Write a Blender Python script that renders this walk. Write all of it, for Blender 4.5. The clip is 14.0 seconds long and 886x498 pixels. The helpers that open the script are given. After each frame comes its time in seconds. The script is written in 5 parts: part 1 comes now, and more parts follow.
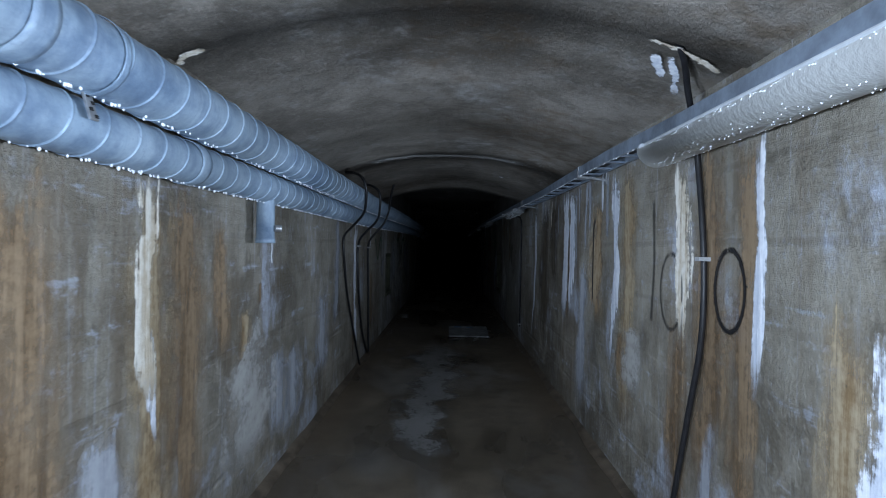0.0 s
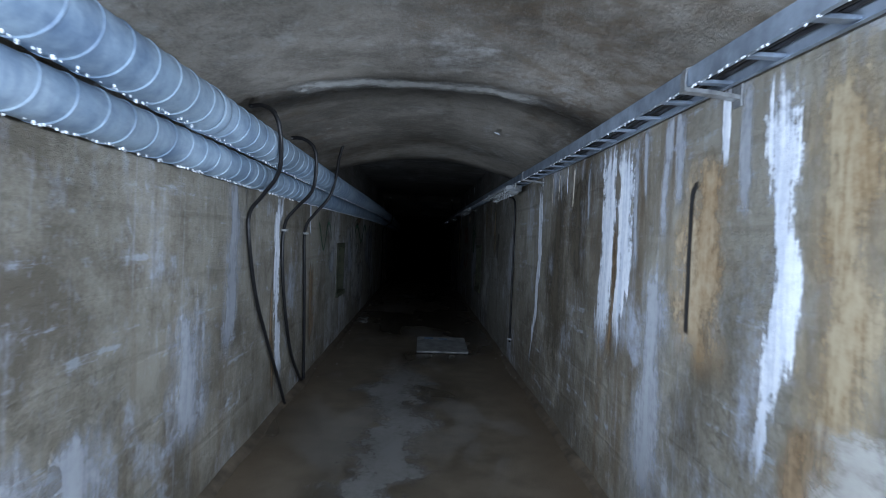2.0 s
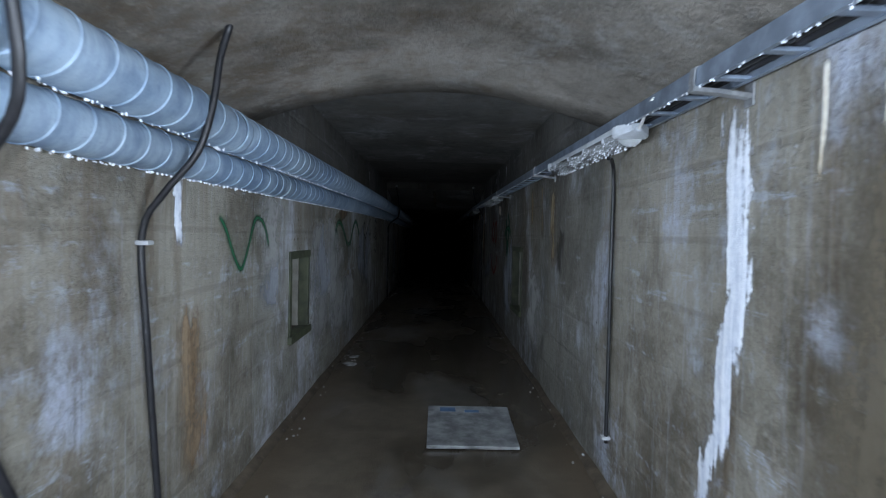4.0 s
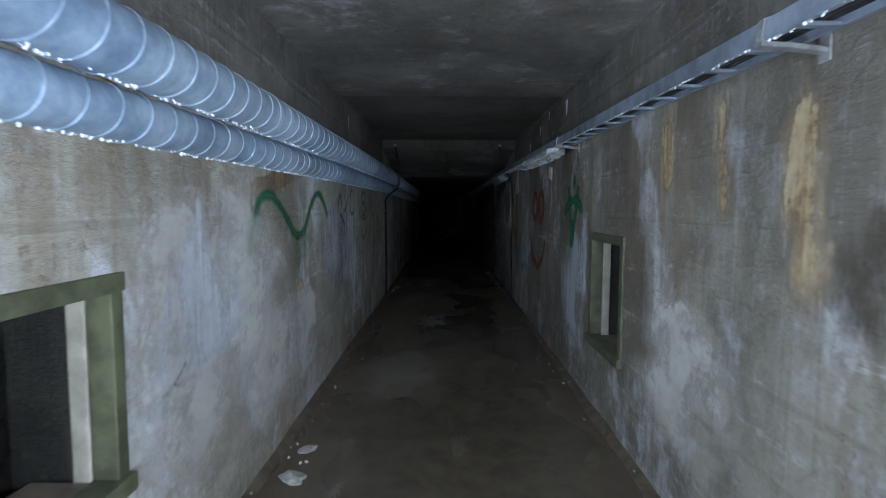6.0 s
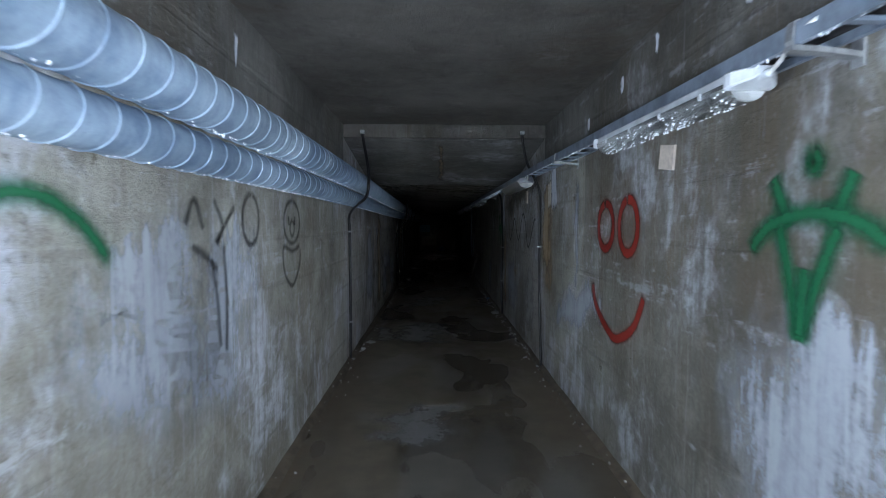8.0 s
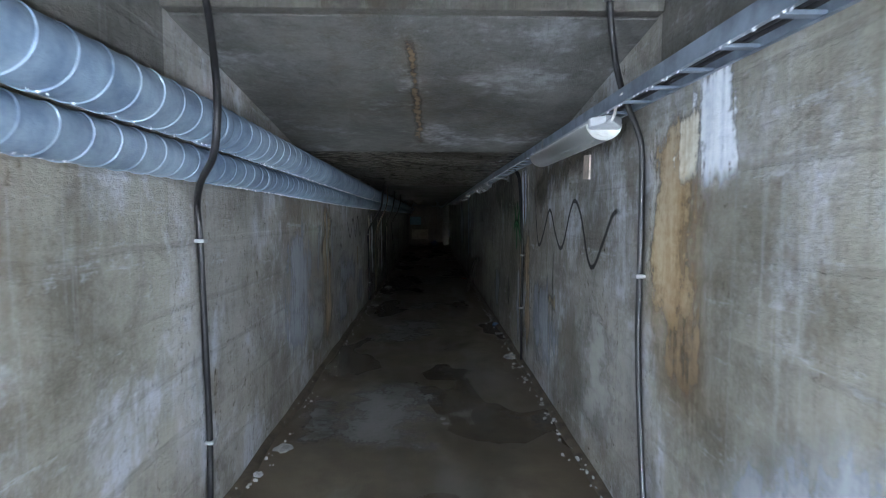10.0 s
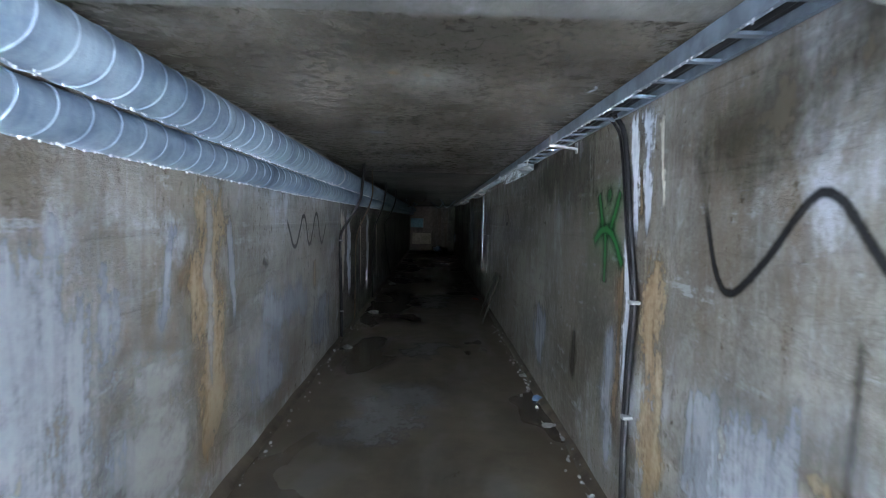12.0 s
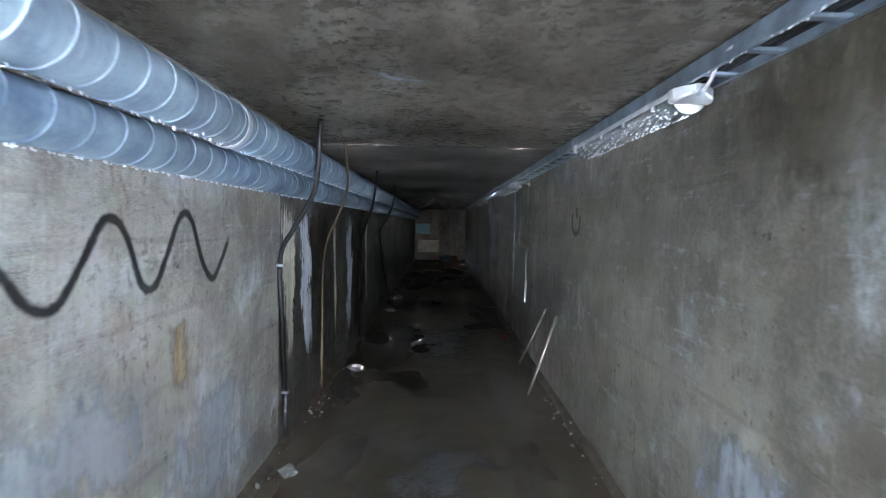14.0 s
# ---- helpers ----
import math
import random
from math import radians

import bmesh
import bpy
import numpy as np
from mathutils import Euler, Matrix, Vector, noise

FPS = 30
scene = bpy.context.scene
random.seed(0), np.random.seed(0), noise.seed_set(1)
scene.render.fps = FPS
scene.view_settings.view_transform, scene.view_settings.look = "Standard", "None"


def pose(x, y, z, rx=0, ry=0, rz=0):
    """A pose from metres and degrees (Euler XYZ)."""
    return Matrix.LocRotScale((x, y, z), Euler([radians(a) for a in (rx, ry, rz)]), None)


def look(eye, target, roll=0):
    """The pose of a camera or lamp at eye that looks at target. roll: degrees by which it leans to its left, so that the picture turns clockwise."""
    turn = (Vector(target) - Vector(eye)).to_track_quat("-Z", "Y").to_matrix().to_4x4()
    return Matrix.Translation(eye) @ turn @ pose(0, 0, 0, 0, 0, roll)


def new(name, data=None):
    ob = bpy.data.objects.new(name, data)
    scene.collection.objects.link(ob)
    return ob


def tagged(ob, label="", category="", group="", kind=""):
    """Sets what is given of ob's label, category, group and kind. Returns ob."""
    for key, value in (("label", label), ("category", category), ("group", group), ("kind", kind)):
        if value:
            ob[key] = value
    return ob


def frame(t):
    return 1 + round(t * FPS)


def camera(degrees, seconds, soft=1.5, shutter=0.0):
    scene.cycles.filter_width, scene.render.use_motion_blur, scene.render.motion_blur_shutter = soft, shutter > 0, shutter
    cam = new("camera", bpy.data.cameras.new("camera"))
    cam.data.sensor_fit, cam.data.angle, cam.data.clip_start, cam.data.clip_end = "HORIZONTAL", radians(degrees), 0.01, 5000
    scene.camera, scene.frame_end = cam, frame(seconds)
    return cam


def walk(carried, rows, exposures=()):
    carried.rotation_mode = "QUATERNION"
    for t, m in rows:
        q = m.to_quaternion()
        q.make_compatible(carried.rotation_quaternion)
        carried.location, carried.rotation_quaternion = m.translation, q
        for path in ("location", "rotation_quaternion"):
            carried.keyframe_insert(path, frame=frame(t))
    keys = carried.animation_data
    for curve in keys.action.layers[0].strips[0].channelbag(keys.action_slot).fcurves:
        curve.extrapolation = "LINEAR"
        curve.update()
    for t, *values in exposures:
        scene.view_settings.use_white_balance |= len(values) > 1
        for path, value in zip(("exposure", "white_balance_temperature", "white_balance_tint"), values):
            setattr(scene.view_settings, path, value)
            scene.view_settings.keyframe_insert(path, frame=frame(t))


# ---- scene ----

cam = camera(80.1, 14.0, 0.8, 0.25)
PATH = [
    (0, (-0.004, -0.868, 1.386), (-0.029, 1.132, 1.381), 1.1),
    (0.5, (-0.029, -0.608, 1.356), (0.055, 1.39, 1.389), 1.4),
    (1, (-0.005, -0.162, 1.345), (0.108, 1.835, 1.366), 0.9),
    (1.5, (-0.031, 0.352, 1.324), (0.059, 2.35, 1.318), 1.6),
    (2, (0.006, 1.001, 1.351), (0.092, 2.999, 1.321), 2.3),
    (2.5, (0.02, 1.676, 1.39), (0.086, 3.675, 1.399), 1.6),
    (3, (-0.024, 2.39, 1.404), (0.027, 4.389, 1.443), 1.5),
    (3.5, (0.01, 3.132, 1.381), (0.068, 5.13, 1.416), 1.5),
    (3.7, (0.057, 3.41, 1.406), (0.09, 5.41, 1.41), 1.5),
    (5.8, (-0.051, 6.432, 1.453), (-0.05, 8.426, 1.293), 0.7),
    (6, (-0.039, 6.749, 1.476), (-0.049, 8.742, 1.32), 0.3),
    (6.5, (-0.088, 7.458, 1.47), (-0.091, 9.452, 1.324), 0.1),
    (7, (-0.094, 8.174, 1.494), (-0.075, 10.169, 1.352), 0.4),
    (7.5, (-0.083, 8.901, 1.522), (-0.05, 10.898, 1.424), 0.2),
    (7.7, (-0.09, 9.194, 1.504), (-0.063, 11.192, 1.413), 0.2),
    (9.8, (0.041, 12.677, 1.547), (0.095, 14.673, 1.434), 0.3),
    (10, (0.064, 12.926, 1.551), (0.112, 14.921, 1.425), 0.1),
    (10.5, (0.057, 13.711, 1.553), (0.096, 15.706, 1.421), 0.1),
    (11, (0.111, 14.495, 1.502), (0.144, 16.491, 1.372), 0.2),
    (11.5, (0.096, 15.218, 1.511), (0.126, 17.213, 1.384), 0.3),
    (12, (0.077, 15.954, 1.508), (0.114, 17.95, 1.394), 1.5),
    (12.5, (0.063, 16.671, 1.516), (0.089, 18.668, 1.413), 1.5),
    (13, (0.016, 17.409, 1.522), (0.018, 19.406, 1.419), 1.2),
    (13.5, (0.008, 18.125, 1.519), (0.019, 20.122, 1.417), 1.1),
    (14, (-0.007, 18.858, 1.511), (0.006, 20.856, 1.415), 1.4),
]

# Stops by which the stand-in lamps weaken along the tunnel, offset by exposure.
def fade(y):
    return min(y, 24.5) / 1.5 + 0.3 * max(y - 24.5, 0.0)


rows = [(t, look(eye, target, roll)) for t, eye, target, roll in PATH]
# seconds, stops, kelvin
GAIN = ((0.0, 0.8, 6400), (1.5, 0.95, 6420), (3.5, 0.72, 6650), (6.5, 0.68, 6850), (7.5, 0.68, 6650), (10.0, 0.32, 6900), (11.0, 0.3, 6850), (12.5, 0.1, 6900), (14.0, -0.02, 6950))
STEPS = [g[0] for g in GAIN]
walk(cam, rows, [(t, fade(eye[1]) + float(np.interp(t, STEPS, [g[1] for g in GAIN])), float(np.interp(t, STEPS, [g[2] for g in GAIN])), 10.0) for t, eye, target, roll in PATH])

# ---- light: fixed lamps added along the walk, standing in for a carried torch ----
world = bpy.data.worlds.new("underground")
world.use_nodes = True
world.node_tree.nodes["Background"].inputs["Color"].default_value = (0, 0, 0, 1)
scene.world = world
def torch_stand_in(x, y, z, power, turn_x, turn_z, cone):
    lamp = bpy.data.lights.new("torch_stand_in", "SPOT")
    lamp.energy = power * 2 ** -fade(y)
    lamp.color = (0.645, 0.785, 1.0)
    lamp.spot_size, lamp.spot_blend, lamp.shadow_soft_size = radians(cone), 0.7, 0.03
    new("torch_stand_in", lamp).matrix_world = pose(x, y, z, turn_x, 0, turn_z)


# Unseen added lamps; those past y 26 only brighten the far end.
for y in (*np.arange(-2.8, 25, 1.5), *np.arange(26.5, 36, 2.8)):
    torch_stand_in(0.22, y, 1.40, 57.0, 88, 61, 112)
    torch_stand_in(-0.22, y, 1.40, 57.0, 88, -61, 112)
    torch_stand_in(0.0, y, 1.30, 36.0, 147, 0, 106)
    torch_stand_in(0.0, y, 1.55, 30.0, 34, 0, 100)


# ---- materials ----
class Graph:
    """A short way to write a node material."""
    def __init__(self, name):
        self.mat = bpy.data.materials.new(name)
        self.mat.use_nodes = True
        self.tree = self.mat.node_tree
        self.bsdf = self.tree.nodes["Principled BSDF"]
        self.out = self.tree.nodes["Material Output"]
        self.pos = self.add("ShaderNodeNewGeometry").outputs["Position"]

    def add(self, kind):
        return self.tree.nodes.new(kind)

    def put(self, socket, value):
        if isinstance(value, (int, float)):
            socket.default_value = value
        elif isinstance(value, tuple):
            socket.default_value = value if len(value) == len(socket.default_value) else (*value, 1.0)
        else:
            self.tree.links.new(value, socket)

    def scaled(self, sx, sy, sz, off=0.0):
        node = self.add("ShaderNodeMapping")
        self.put(node.inputs["Vector"], self.pos)
        node.inputs["Scale"].default_value = (sx, sy, sz)
        node.inputs["Location"].default_value = (off, off * 1.7, off * 0.6)
        return node.outputs["Vector"]

    def noise(self, scale=1.0, detail=4.0, rough=0.55, vector=None, warp=0.0):
        node = self.add("ShaderNodeTexNoise")
        self.put(node.inputs["Vector"], vector if vector is not None else self.pos)
        for key, value in (("Scale", scale), ("Detail", detail), ("Roughness", rough), ("Distortion", warp)):
            node.inputs[key].default_value = value
        return node.outputs["Fac"]

    def ramp(self, value, lo, hi, a=0.0, b=1.0):
        node = self.add("ShaderNodeMapRange")
        node.interpolation_type = "SMOOTHSTEP"
        self.put(node.inputs["Value"], value)
        for key, v in (("From Min", lo), ("From Max", hi), ("To Min", a), ("To Max", b)):
            node.inputs[key].default_value = v
        return node.outputs["Result"]

    def math(self, op, a, b=0.0):
        node = self.add("ShaderNodeMath")
        node.operation = op
        self.put(node.inputs[0], a)
        self.put(node.inputs[1], b)
        return node.outputs[0]

    def mix(self, fac, a, b):
        node = self.add("ShaderNodeMix")
        node.data_type = "RGBA"
        self.put(node.inputs[0], fac)
        self.put(node.inputs[6], a)
        self.put(node.inputs[7], b)
        return node.outputs[2]

    def axis(self, which):
        node = self.add("ShaderNodeSeparateXYZ")
        self.put(node.inputs[0], self.pos)
        return node.outputs[which]

    def uv(self, which):
        node, sep = self.add("ShaderNodeUVMap"), self.add("ShaderNodeSeparateXYZ")
        self.put(sep.inputs[0], node.outputs[0])
        return sep.outputs[which]

    def relief(self, height, strength=0.4, distance=0.01, normal=None):
        node = self.add("ShaderNodeBump")
        self.put(node.inputs["Height"], height)
        node.inputs["Strength"].default_value, node.inputs["Distance"].default_value = strength, distance
        if normal is not None:
            self.put(node.inputs["Normal"], normal)
        return node.outputs["Normal"]

    def done(self, color, rough=0.6, metal=0.0, normal=None, alpha=None, spec=0.5):
        for key, value in (("Base Color", color), ("Roughness", rough), ("Metallic", metal), ("Alpha", alpha), ("Normal", normal), ("Specular IOR Level", spec)):
            if value is not None:
                self.put(self.bsdf.inputs[key], value)
        return self.mat


def concrete(name, dark, light, bloom, bloom_amount, wet=0.45, boards=0.0, worn=1.0):
    """worn: how strongly runs, blotches and pits mark the surface."""
    g = Graph(name)
    big = g.noise(0.9, 5, 0.6, g.scaled(1, 0.8, 1, 3))
    mid = g.noise(4.0, 8, 0.7, warp=0.3)
    mottle = g.noise(13.0, 8, 0.75, warp=0.2)
    fine = g.noise(70.0, 5, 0.75)
    lines = g.noise(1.0, 6, 0.65, g.scaled(1.4, 1.4, 16, 23))
    streak = g.noise(1.0, 6, 0.65, g.scaled(8, 8, 0.5, 5), warp=0.2)
    tone = g.math("ADD", g.math("MULTIPLY", big, 0.42), g.math("ADD", g.math("MULTIPLY", mid, 0.36), g.math("MULTIPLY", fine, 0.22)))
    col = g.mix(g.ramp(tone, 0.42, 0.58), dark, light)
    brown = g.ramp(g.math("MULTIPLY", streak, g.noise(0.7, 3, 0.5, g.scaled(1, 1, 0.5, 9))), 0.24, 0.38)
    col = g.mix(g.math("MULTIPLY", brown, 0.75 * worn), col, (dark[0] * 1.0, dark[1] * 0.78, dark[2] * 0.55))
    patch = g.noise(1.6, 8, 0.7, g.scaled(1, 1, 0.8, 17), warp=0.25)
    pale = g.ramp(patch, 0.58 - bloom_amount * 0.2, 0.70 - bloom_amount * 0.2)
    pale = g.math("MULTIPLY", pale, g.ramp(g.math("ADD", streak, g.math("SUBTRACT", mottle, 0.5)), 0.3, 0.65, 0.1, 1.0))
    col = g.mix(pale, col, bloom)
    scuff = g.ramp(g.math("ADD", lines, g.math("MULTIPLY", g.math("SUBTRACT", mottle, 0.5), 0.8)), 0.60, 0.74)
    col = g.mix(g.math("MULTIPLY", scuff, 0.6), col, bloom)
    stain = g.ramp(g.noise(2.3, 8, 0.72, g.scaled(1, 1, 0.45, 31), warp=0.2), 0.55, 0.70)
    col = g.mix(g.math("MULTIPLY", stain, 0.65 * worn), col, (dark[0] * 0.5, dark[1] * 0.47, dark[2] * 0.42))
    runs = g.noise(1.0, 7, 0.75, g.scaled(34, 34, 0.9, 71), warp=0.15)
    col = g.mix(g.math("MULTIPLY", g.ramp(runs, 0.54, 0.66), 0.4 * worn), col, (dark[0] * 0.7, dark[1] * 0.66, dark[2] * 0.58))
    col = g.mix(g.math("MULTIPLY", g.ramp(runs, 0.44, 0.34), 0.35 * worn), col, bloom)
    blot = g.noise(22.0, 7, 0.8, g.scaled(1, 1, 0.7, 81), warp=0.4)
    col = g.mix(g.math("MULTIPLY", g.ramp(blot, 0.53, 0.64), 0.45 * worn), col, (dark[0] * 0.62, dark[1] * 0.6, dark[2] * 0.56))
    col = g.mix(g.math("MULTIPLY", g.ramp(blot, 0.46, 0.36), 0.3 * worn), col, bloom)
    cracks = g.ramp(g.math("ABSOLUTE", g.math("SUBTRACT", g.noise(1.3, 6, 0.6, g.scaled(1, 0.7, 1.6, 91), warp=0.5), 0.5)), 0.006, 0.0)
    col = g.mix(g.math("MULTIPLY", cracks, 0.22), col, (dark[0] * 0.45, dark[1] * 0.42, dark[2] * 0.38))
    pits = g.ramp(mottle, 0.36, 0.24)
    col = g.mix(g.math("MULTIPLY", pits, 0.6 * worn), col, (dark[0] * 0.5, dark[1] * 0.5, dark[2] * 0.5))
    specks = g.ramp(g.noise(130.0, 3, 0.6), 0.60, 0.72)
    col = g.mix(g.math("MULTIPLY", specks, 0.3), col, dark)
    height = g.math("ADD", g.math("ADD", g.math("MULTIPLY", mid, 0.8), g.math("MULTIPLY", mottle, 0.55)), g.math("ADD", g.math("MULTIPLY", fine, 0.25), g.math("MULTIPLY", lines, 0.3)))
    if boards:
        wave = g.add("ShaderNodeTexWave")
        wave.wave_type, wave.bands_direction = "BANDS", "Z"
        g.put(wave.inputs["Vector"], g.pos)
        wave.inputs["Scale"].default_value, wave.inputs["Distortion"].default_value = boards, 0.25
        height = g.math("ADD", height, g.math("MULTIPLY", g.ramp(wave.outputs["Fac"], 0.0, 0.05), 0.12))
        seam = g.math("MULTIPLY", g.ramp(wave.outputs["Fac"], 0.03, 0.0), g.ramp(big, 0.48, 0.6, 0.0, 0.25))
        col = g.mix(seam, col, (dark[0] * 0.6, dark[1] * 0.58, dark[2] * 0.54))
    damp = g.math("ADD", g.math("MULTIPLY", big, 0.5), g.math("MULTIPLY", streak, 0.6))
    rough = g.math("SUBTRACT", g.math("SUBTRACT", 0.95, g.math("MULTIPLY", damp, wet * 1.25)), g.math("MULTIPLY", g.ramp(blot, 0.5, 0.62), wet * 0.35))
    return g.done(col, rough, 0.0, g.relief(height, 1.0, 0.028), spec=0.6)


def floor_material():
    g = Graph("wet_concrete_floor")
    pools = g.noise(1.0, 3, 0.5, g.scaled(0.9, 0.5, 1, 12), warp=0.3)
    mid = g.noise(5, 6, 0.65)
    fine = g.noise(70, 4, 0.7)
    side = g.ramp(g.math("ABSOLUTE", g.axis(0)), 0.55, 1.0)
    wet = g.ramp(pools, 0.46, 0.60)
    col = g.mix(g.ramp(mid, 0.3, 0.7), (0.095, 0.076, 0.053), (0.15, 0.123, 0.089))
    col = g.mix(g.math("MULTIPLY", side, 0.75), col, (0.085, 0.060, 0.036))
    dry = g.ramp(g.noise(1.0, 4, 0.55, g.scaled(1.7, 0.75, 1, 40), warp=0.6), 0.52, 0.62)
    col = g.mix(g.math("MULTIPLY", dry, g.math("MULTIPLY", g.math("SUBTRACT", 1.0, side), 0.3)), col, (0.24, 0.238, 0.23))
    col = g.mix(g.math("MULTIPLY", wet, 0.45), col, (0.045, 0.040, 0.033))
    rough = g.math("ADD", g.ramp(pools, 0.46, 0.60, 0.5, 0.14), g.math("MULTIPLY", fine, 0.12))
    height = g.math("MULTIPLY", g.math("ADD", mid, g.math("MULTIPLY", fine, 0.5)), g.ramp(pools, 0.46, 0.60, 1.0, 0.08))
    return g.done(col, rough, 0.0, g.relief(height, 0.5, 0.01))


def duct_material():
    g = Graph("galvanised_steel")
    a, b = g.noise(7, 7, 0.7), g.noise(90, 4, 0.65)
    hang = g.noise(1.0, 6, 0.7, g.scaled(9, 22, 3, 4))
    film = g.ramp(g.noise(2.4, 7, 0.7, g.scaled(1, 0.7, 1, 8)), 0.40, 0.62)
    col = g.mix(g.ramp(a, 0.32, 0.68), (0.115, 0.172, 0.255), (0.255, 0.345, 0.44))
    col = g.mix(g.math("MULTIPLY", film, g.ramp(hang, 0.3, 0.7, 0.15, 0.8)), col, (0.39, 0.48, 0.555))
    col = g.mix(g.math("MULTIPLY", g.ramp(b, 0.56, 0.74), 0.5), col, (0.15, 0.19, 0.25))
    col = g.mix(g.math("MULTIPLY", g.ramp(g.noise(5, 6, 0.7, g.scaled(1, 1, 1, 60)), 0.66, 0.78), 0.5), col, (0.27, 0.22, 0.16))
    rough = g.math("ADD", 0.40, g.math("ADD", g.math("MULTIPLY", film, 0.16), g.math("MULTIPLY", hang, 0.12)))
    dents = g.noise(3.5, 3, 0.5)
    height = g.math("ADD", g.math("MULTIPLY", dents, 3.0), g.math("ADD", a, g.math("MULTIPLY", b, 0.5)))
    return g.done(col, rough, 0.2, g.relief(height, 0.4, 0.006))


def plain(name, color, rough=0.5, metal=0.0, vary=0.25, scale=14.0, bump=0.15):
    g = Graph(name)
    n, m = g.noise(scale, 5, 0.6), g.noise(scale * 7, 3, 0.6)
    dark = tuple(c * (1 - vary) for c in color)
    lite = tuple(min(1.0, c * (1 + vary * 0.5)) for c in color)
    col = g.mix(g.ramp(n, 0.3, 0.7), dark, lite)
    return g.done(col, g.math("ADD", rough - 0.06, g.math("MULTIPLY", m, 0.14)), metal, g.relief(g.math("ADD", n, m), bump, 0.004))


def deposit(name, color, second, edge=0.55, grain=(9, 9, 1.1), rough=0.55, strength=1.0, bump=0.5):
    """A stain, crust or paint layer with ragged soft edges; u runs -1..1 across, v 0..1 along."""
    g = Graph(name)
    u, v = g.math("ABSOLUTE", g.math("SUBTRACT", g.math("MULTIPLY", g.uv(0), 2.0), 1.0)), g.uv(1)
    fibre = g.noise(1.0, 7, 0.7, g.scaled(*grain, 2), warp=0.3)
    crumb = g.noise(24, 6, 0.7)
    wander = g.noise(1.0, 3, 0.5, g.scaled(6, 6, 3.2, 50))
    def part_of(n, amount):
        return g.math("MULTIPLY", g.math("SUBTRACT", n, 0.5), amount)
    body = g.math("ADD", g.math("MULTIPLY", g.math("SUBTRACT", 1.0, u), 1.7), part_of(fibre, 2.6))
    body = g.math("ADD", body, g.math("ADD", part_of(crumb, 1.5), part_of(wander, 2.2)))
    cover = g.ramp(body, 0.85 - edge * 0.5, 0.85 + edge * 0.5)
    ragged = g.math("ADD", part_of(crumb, 0.2), part_of(fibre, 0.5))
    ends = g.math("MULTIPLY", g.ramp(g.math("ADD", v, ragged), 0.0, 0.14), g.ramp(g.math("ADD", v, ragged), 1.0, 0.78))
    alpha = g.math("MULTIPLY", g.math("MULTIPLY", cover, ends), strength)
    alpha = g.math("MULTIPLY", alpha, g.ramp(u, 1.0, 0.8))
    col = g.mix(g.ramp(g.math("ADD", fibre, part_of(crumb, 0.5)), 0.35, 0.65), color, second)
    return g.done(col, rough, 0.0, g.relief(g.math("ADD", fibre, crumb), bump, 0.008), alpha)


def spray(name, color, strength=0.95, soft=0.8):
    g = Graph(name)
    u = g.math("ABSOLUTE", g.math("SUBTRACT", g.math("MULTIPLY", g.uv(0), 2.0), 1.0))
    n, m = g.noise(30, 5, 0.7), g.noise(140, 3, 0.6)
    core = g.math("ADD", g.math("SUBTRACT", 1.0, u), g.math("MULTIPLY", g.math("SUBTRACT", n, 0.5), 0.5))
    alpha = g.math("MULTIPLY", g.ramp(core, 0.08, 0.08 + soft), g.ramp(m, 0.2, 0.5, strength * 0.75, strength))
    v = g.uv(1)
    alpha = g.math("MULTIPLY", alpha, g.math("MULTIPLY", g.ramp(u, 1.0, 0.85), g.math("MULTIPLY", g.ramp(v, 0.0, 0.05), g.ramp(v, 1.0, 0.96))))
    return g.done(g.mix(n, color, tuple(c * 0.7 for c in color)), 0.55, 0.0, g.relief(m, 0.3, 0.004), alpha)


# The bluish bloom tones carry the torch's cold tint as colour.
M_WALL_A = concrete("damp_concrete", (0.125, 0.106, 0.076), (0.31, 0.285, 0.232), (0.44, 0.48, 0.56), 0.26, 0.5, 1.1, 0.8)
M_WALL_B = concrete("limewashed_concrete", (0.165, 0.148, 0.115), (0.36, 0.345, 0.295), (0.54, 0.56, 0.61), 0.5, 0.6, 1.1, 0.72)
M_WALL_E = concrete("brownish_limewashed_concrete", (0.12, 0.109, 0.088), (0.27, 0.258, 0.22), (0.44, 0.455, 0.49), 0.34, 0.6, 1.1, 0.75)
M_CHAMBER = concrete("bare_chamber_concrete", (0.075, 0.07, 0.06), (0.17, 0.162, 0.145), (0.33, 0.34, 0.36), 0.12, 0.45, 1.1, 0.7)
M_WALL_C = concrete("pale_concrete", (0.175, 0.158, 0.133), (0.405, 0.388, 0.355), (0.53, 0.555, 0.60), 0.42, 0.65, 1.1, 0.7)
M_WALL_D = concrete("brown_damp_concrete", (0.115, 0.10, 0.077), (0.275, 0.255, 0.21), (0.42, 0.44, 0.47), 0.2, 0.65, 1.1, 0.5)
# Dark wet tone, with light's loss over distance put into the colour.
M_WALL_F = concrete("dimmed_wet_concrete", (0.05, 0.044, 0.034), (0.12, 0.108, 0.085), (0.24, 0.24, 0.24), 0.1, 0.7, 1.1, 0.7)
M_VAULT = concrete("vault_concrete", (0.115, 0.10, 0.08), (0.27, 0.242, 0.205), (0.34, 0.33, 0.31), 0.15, 0.4)
M_CEIL_PALE = concrete("chamber_concrete", (0.09, 0.086, 0.078), (0.185, 0.18, 0.167), (0.32, 0.32, 0.33), 0.25, 0.45, 0.0, 0.7)
M_CEIL_DARK = concrete("dark_concrete", (0.065, 0.058, 0.05), (0.13, 0.12, 0.105), (0.2, 0.19, 0.18), 0.0, 0.4)
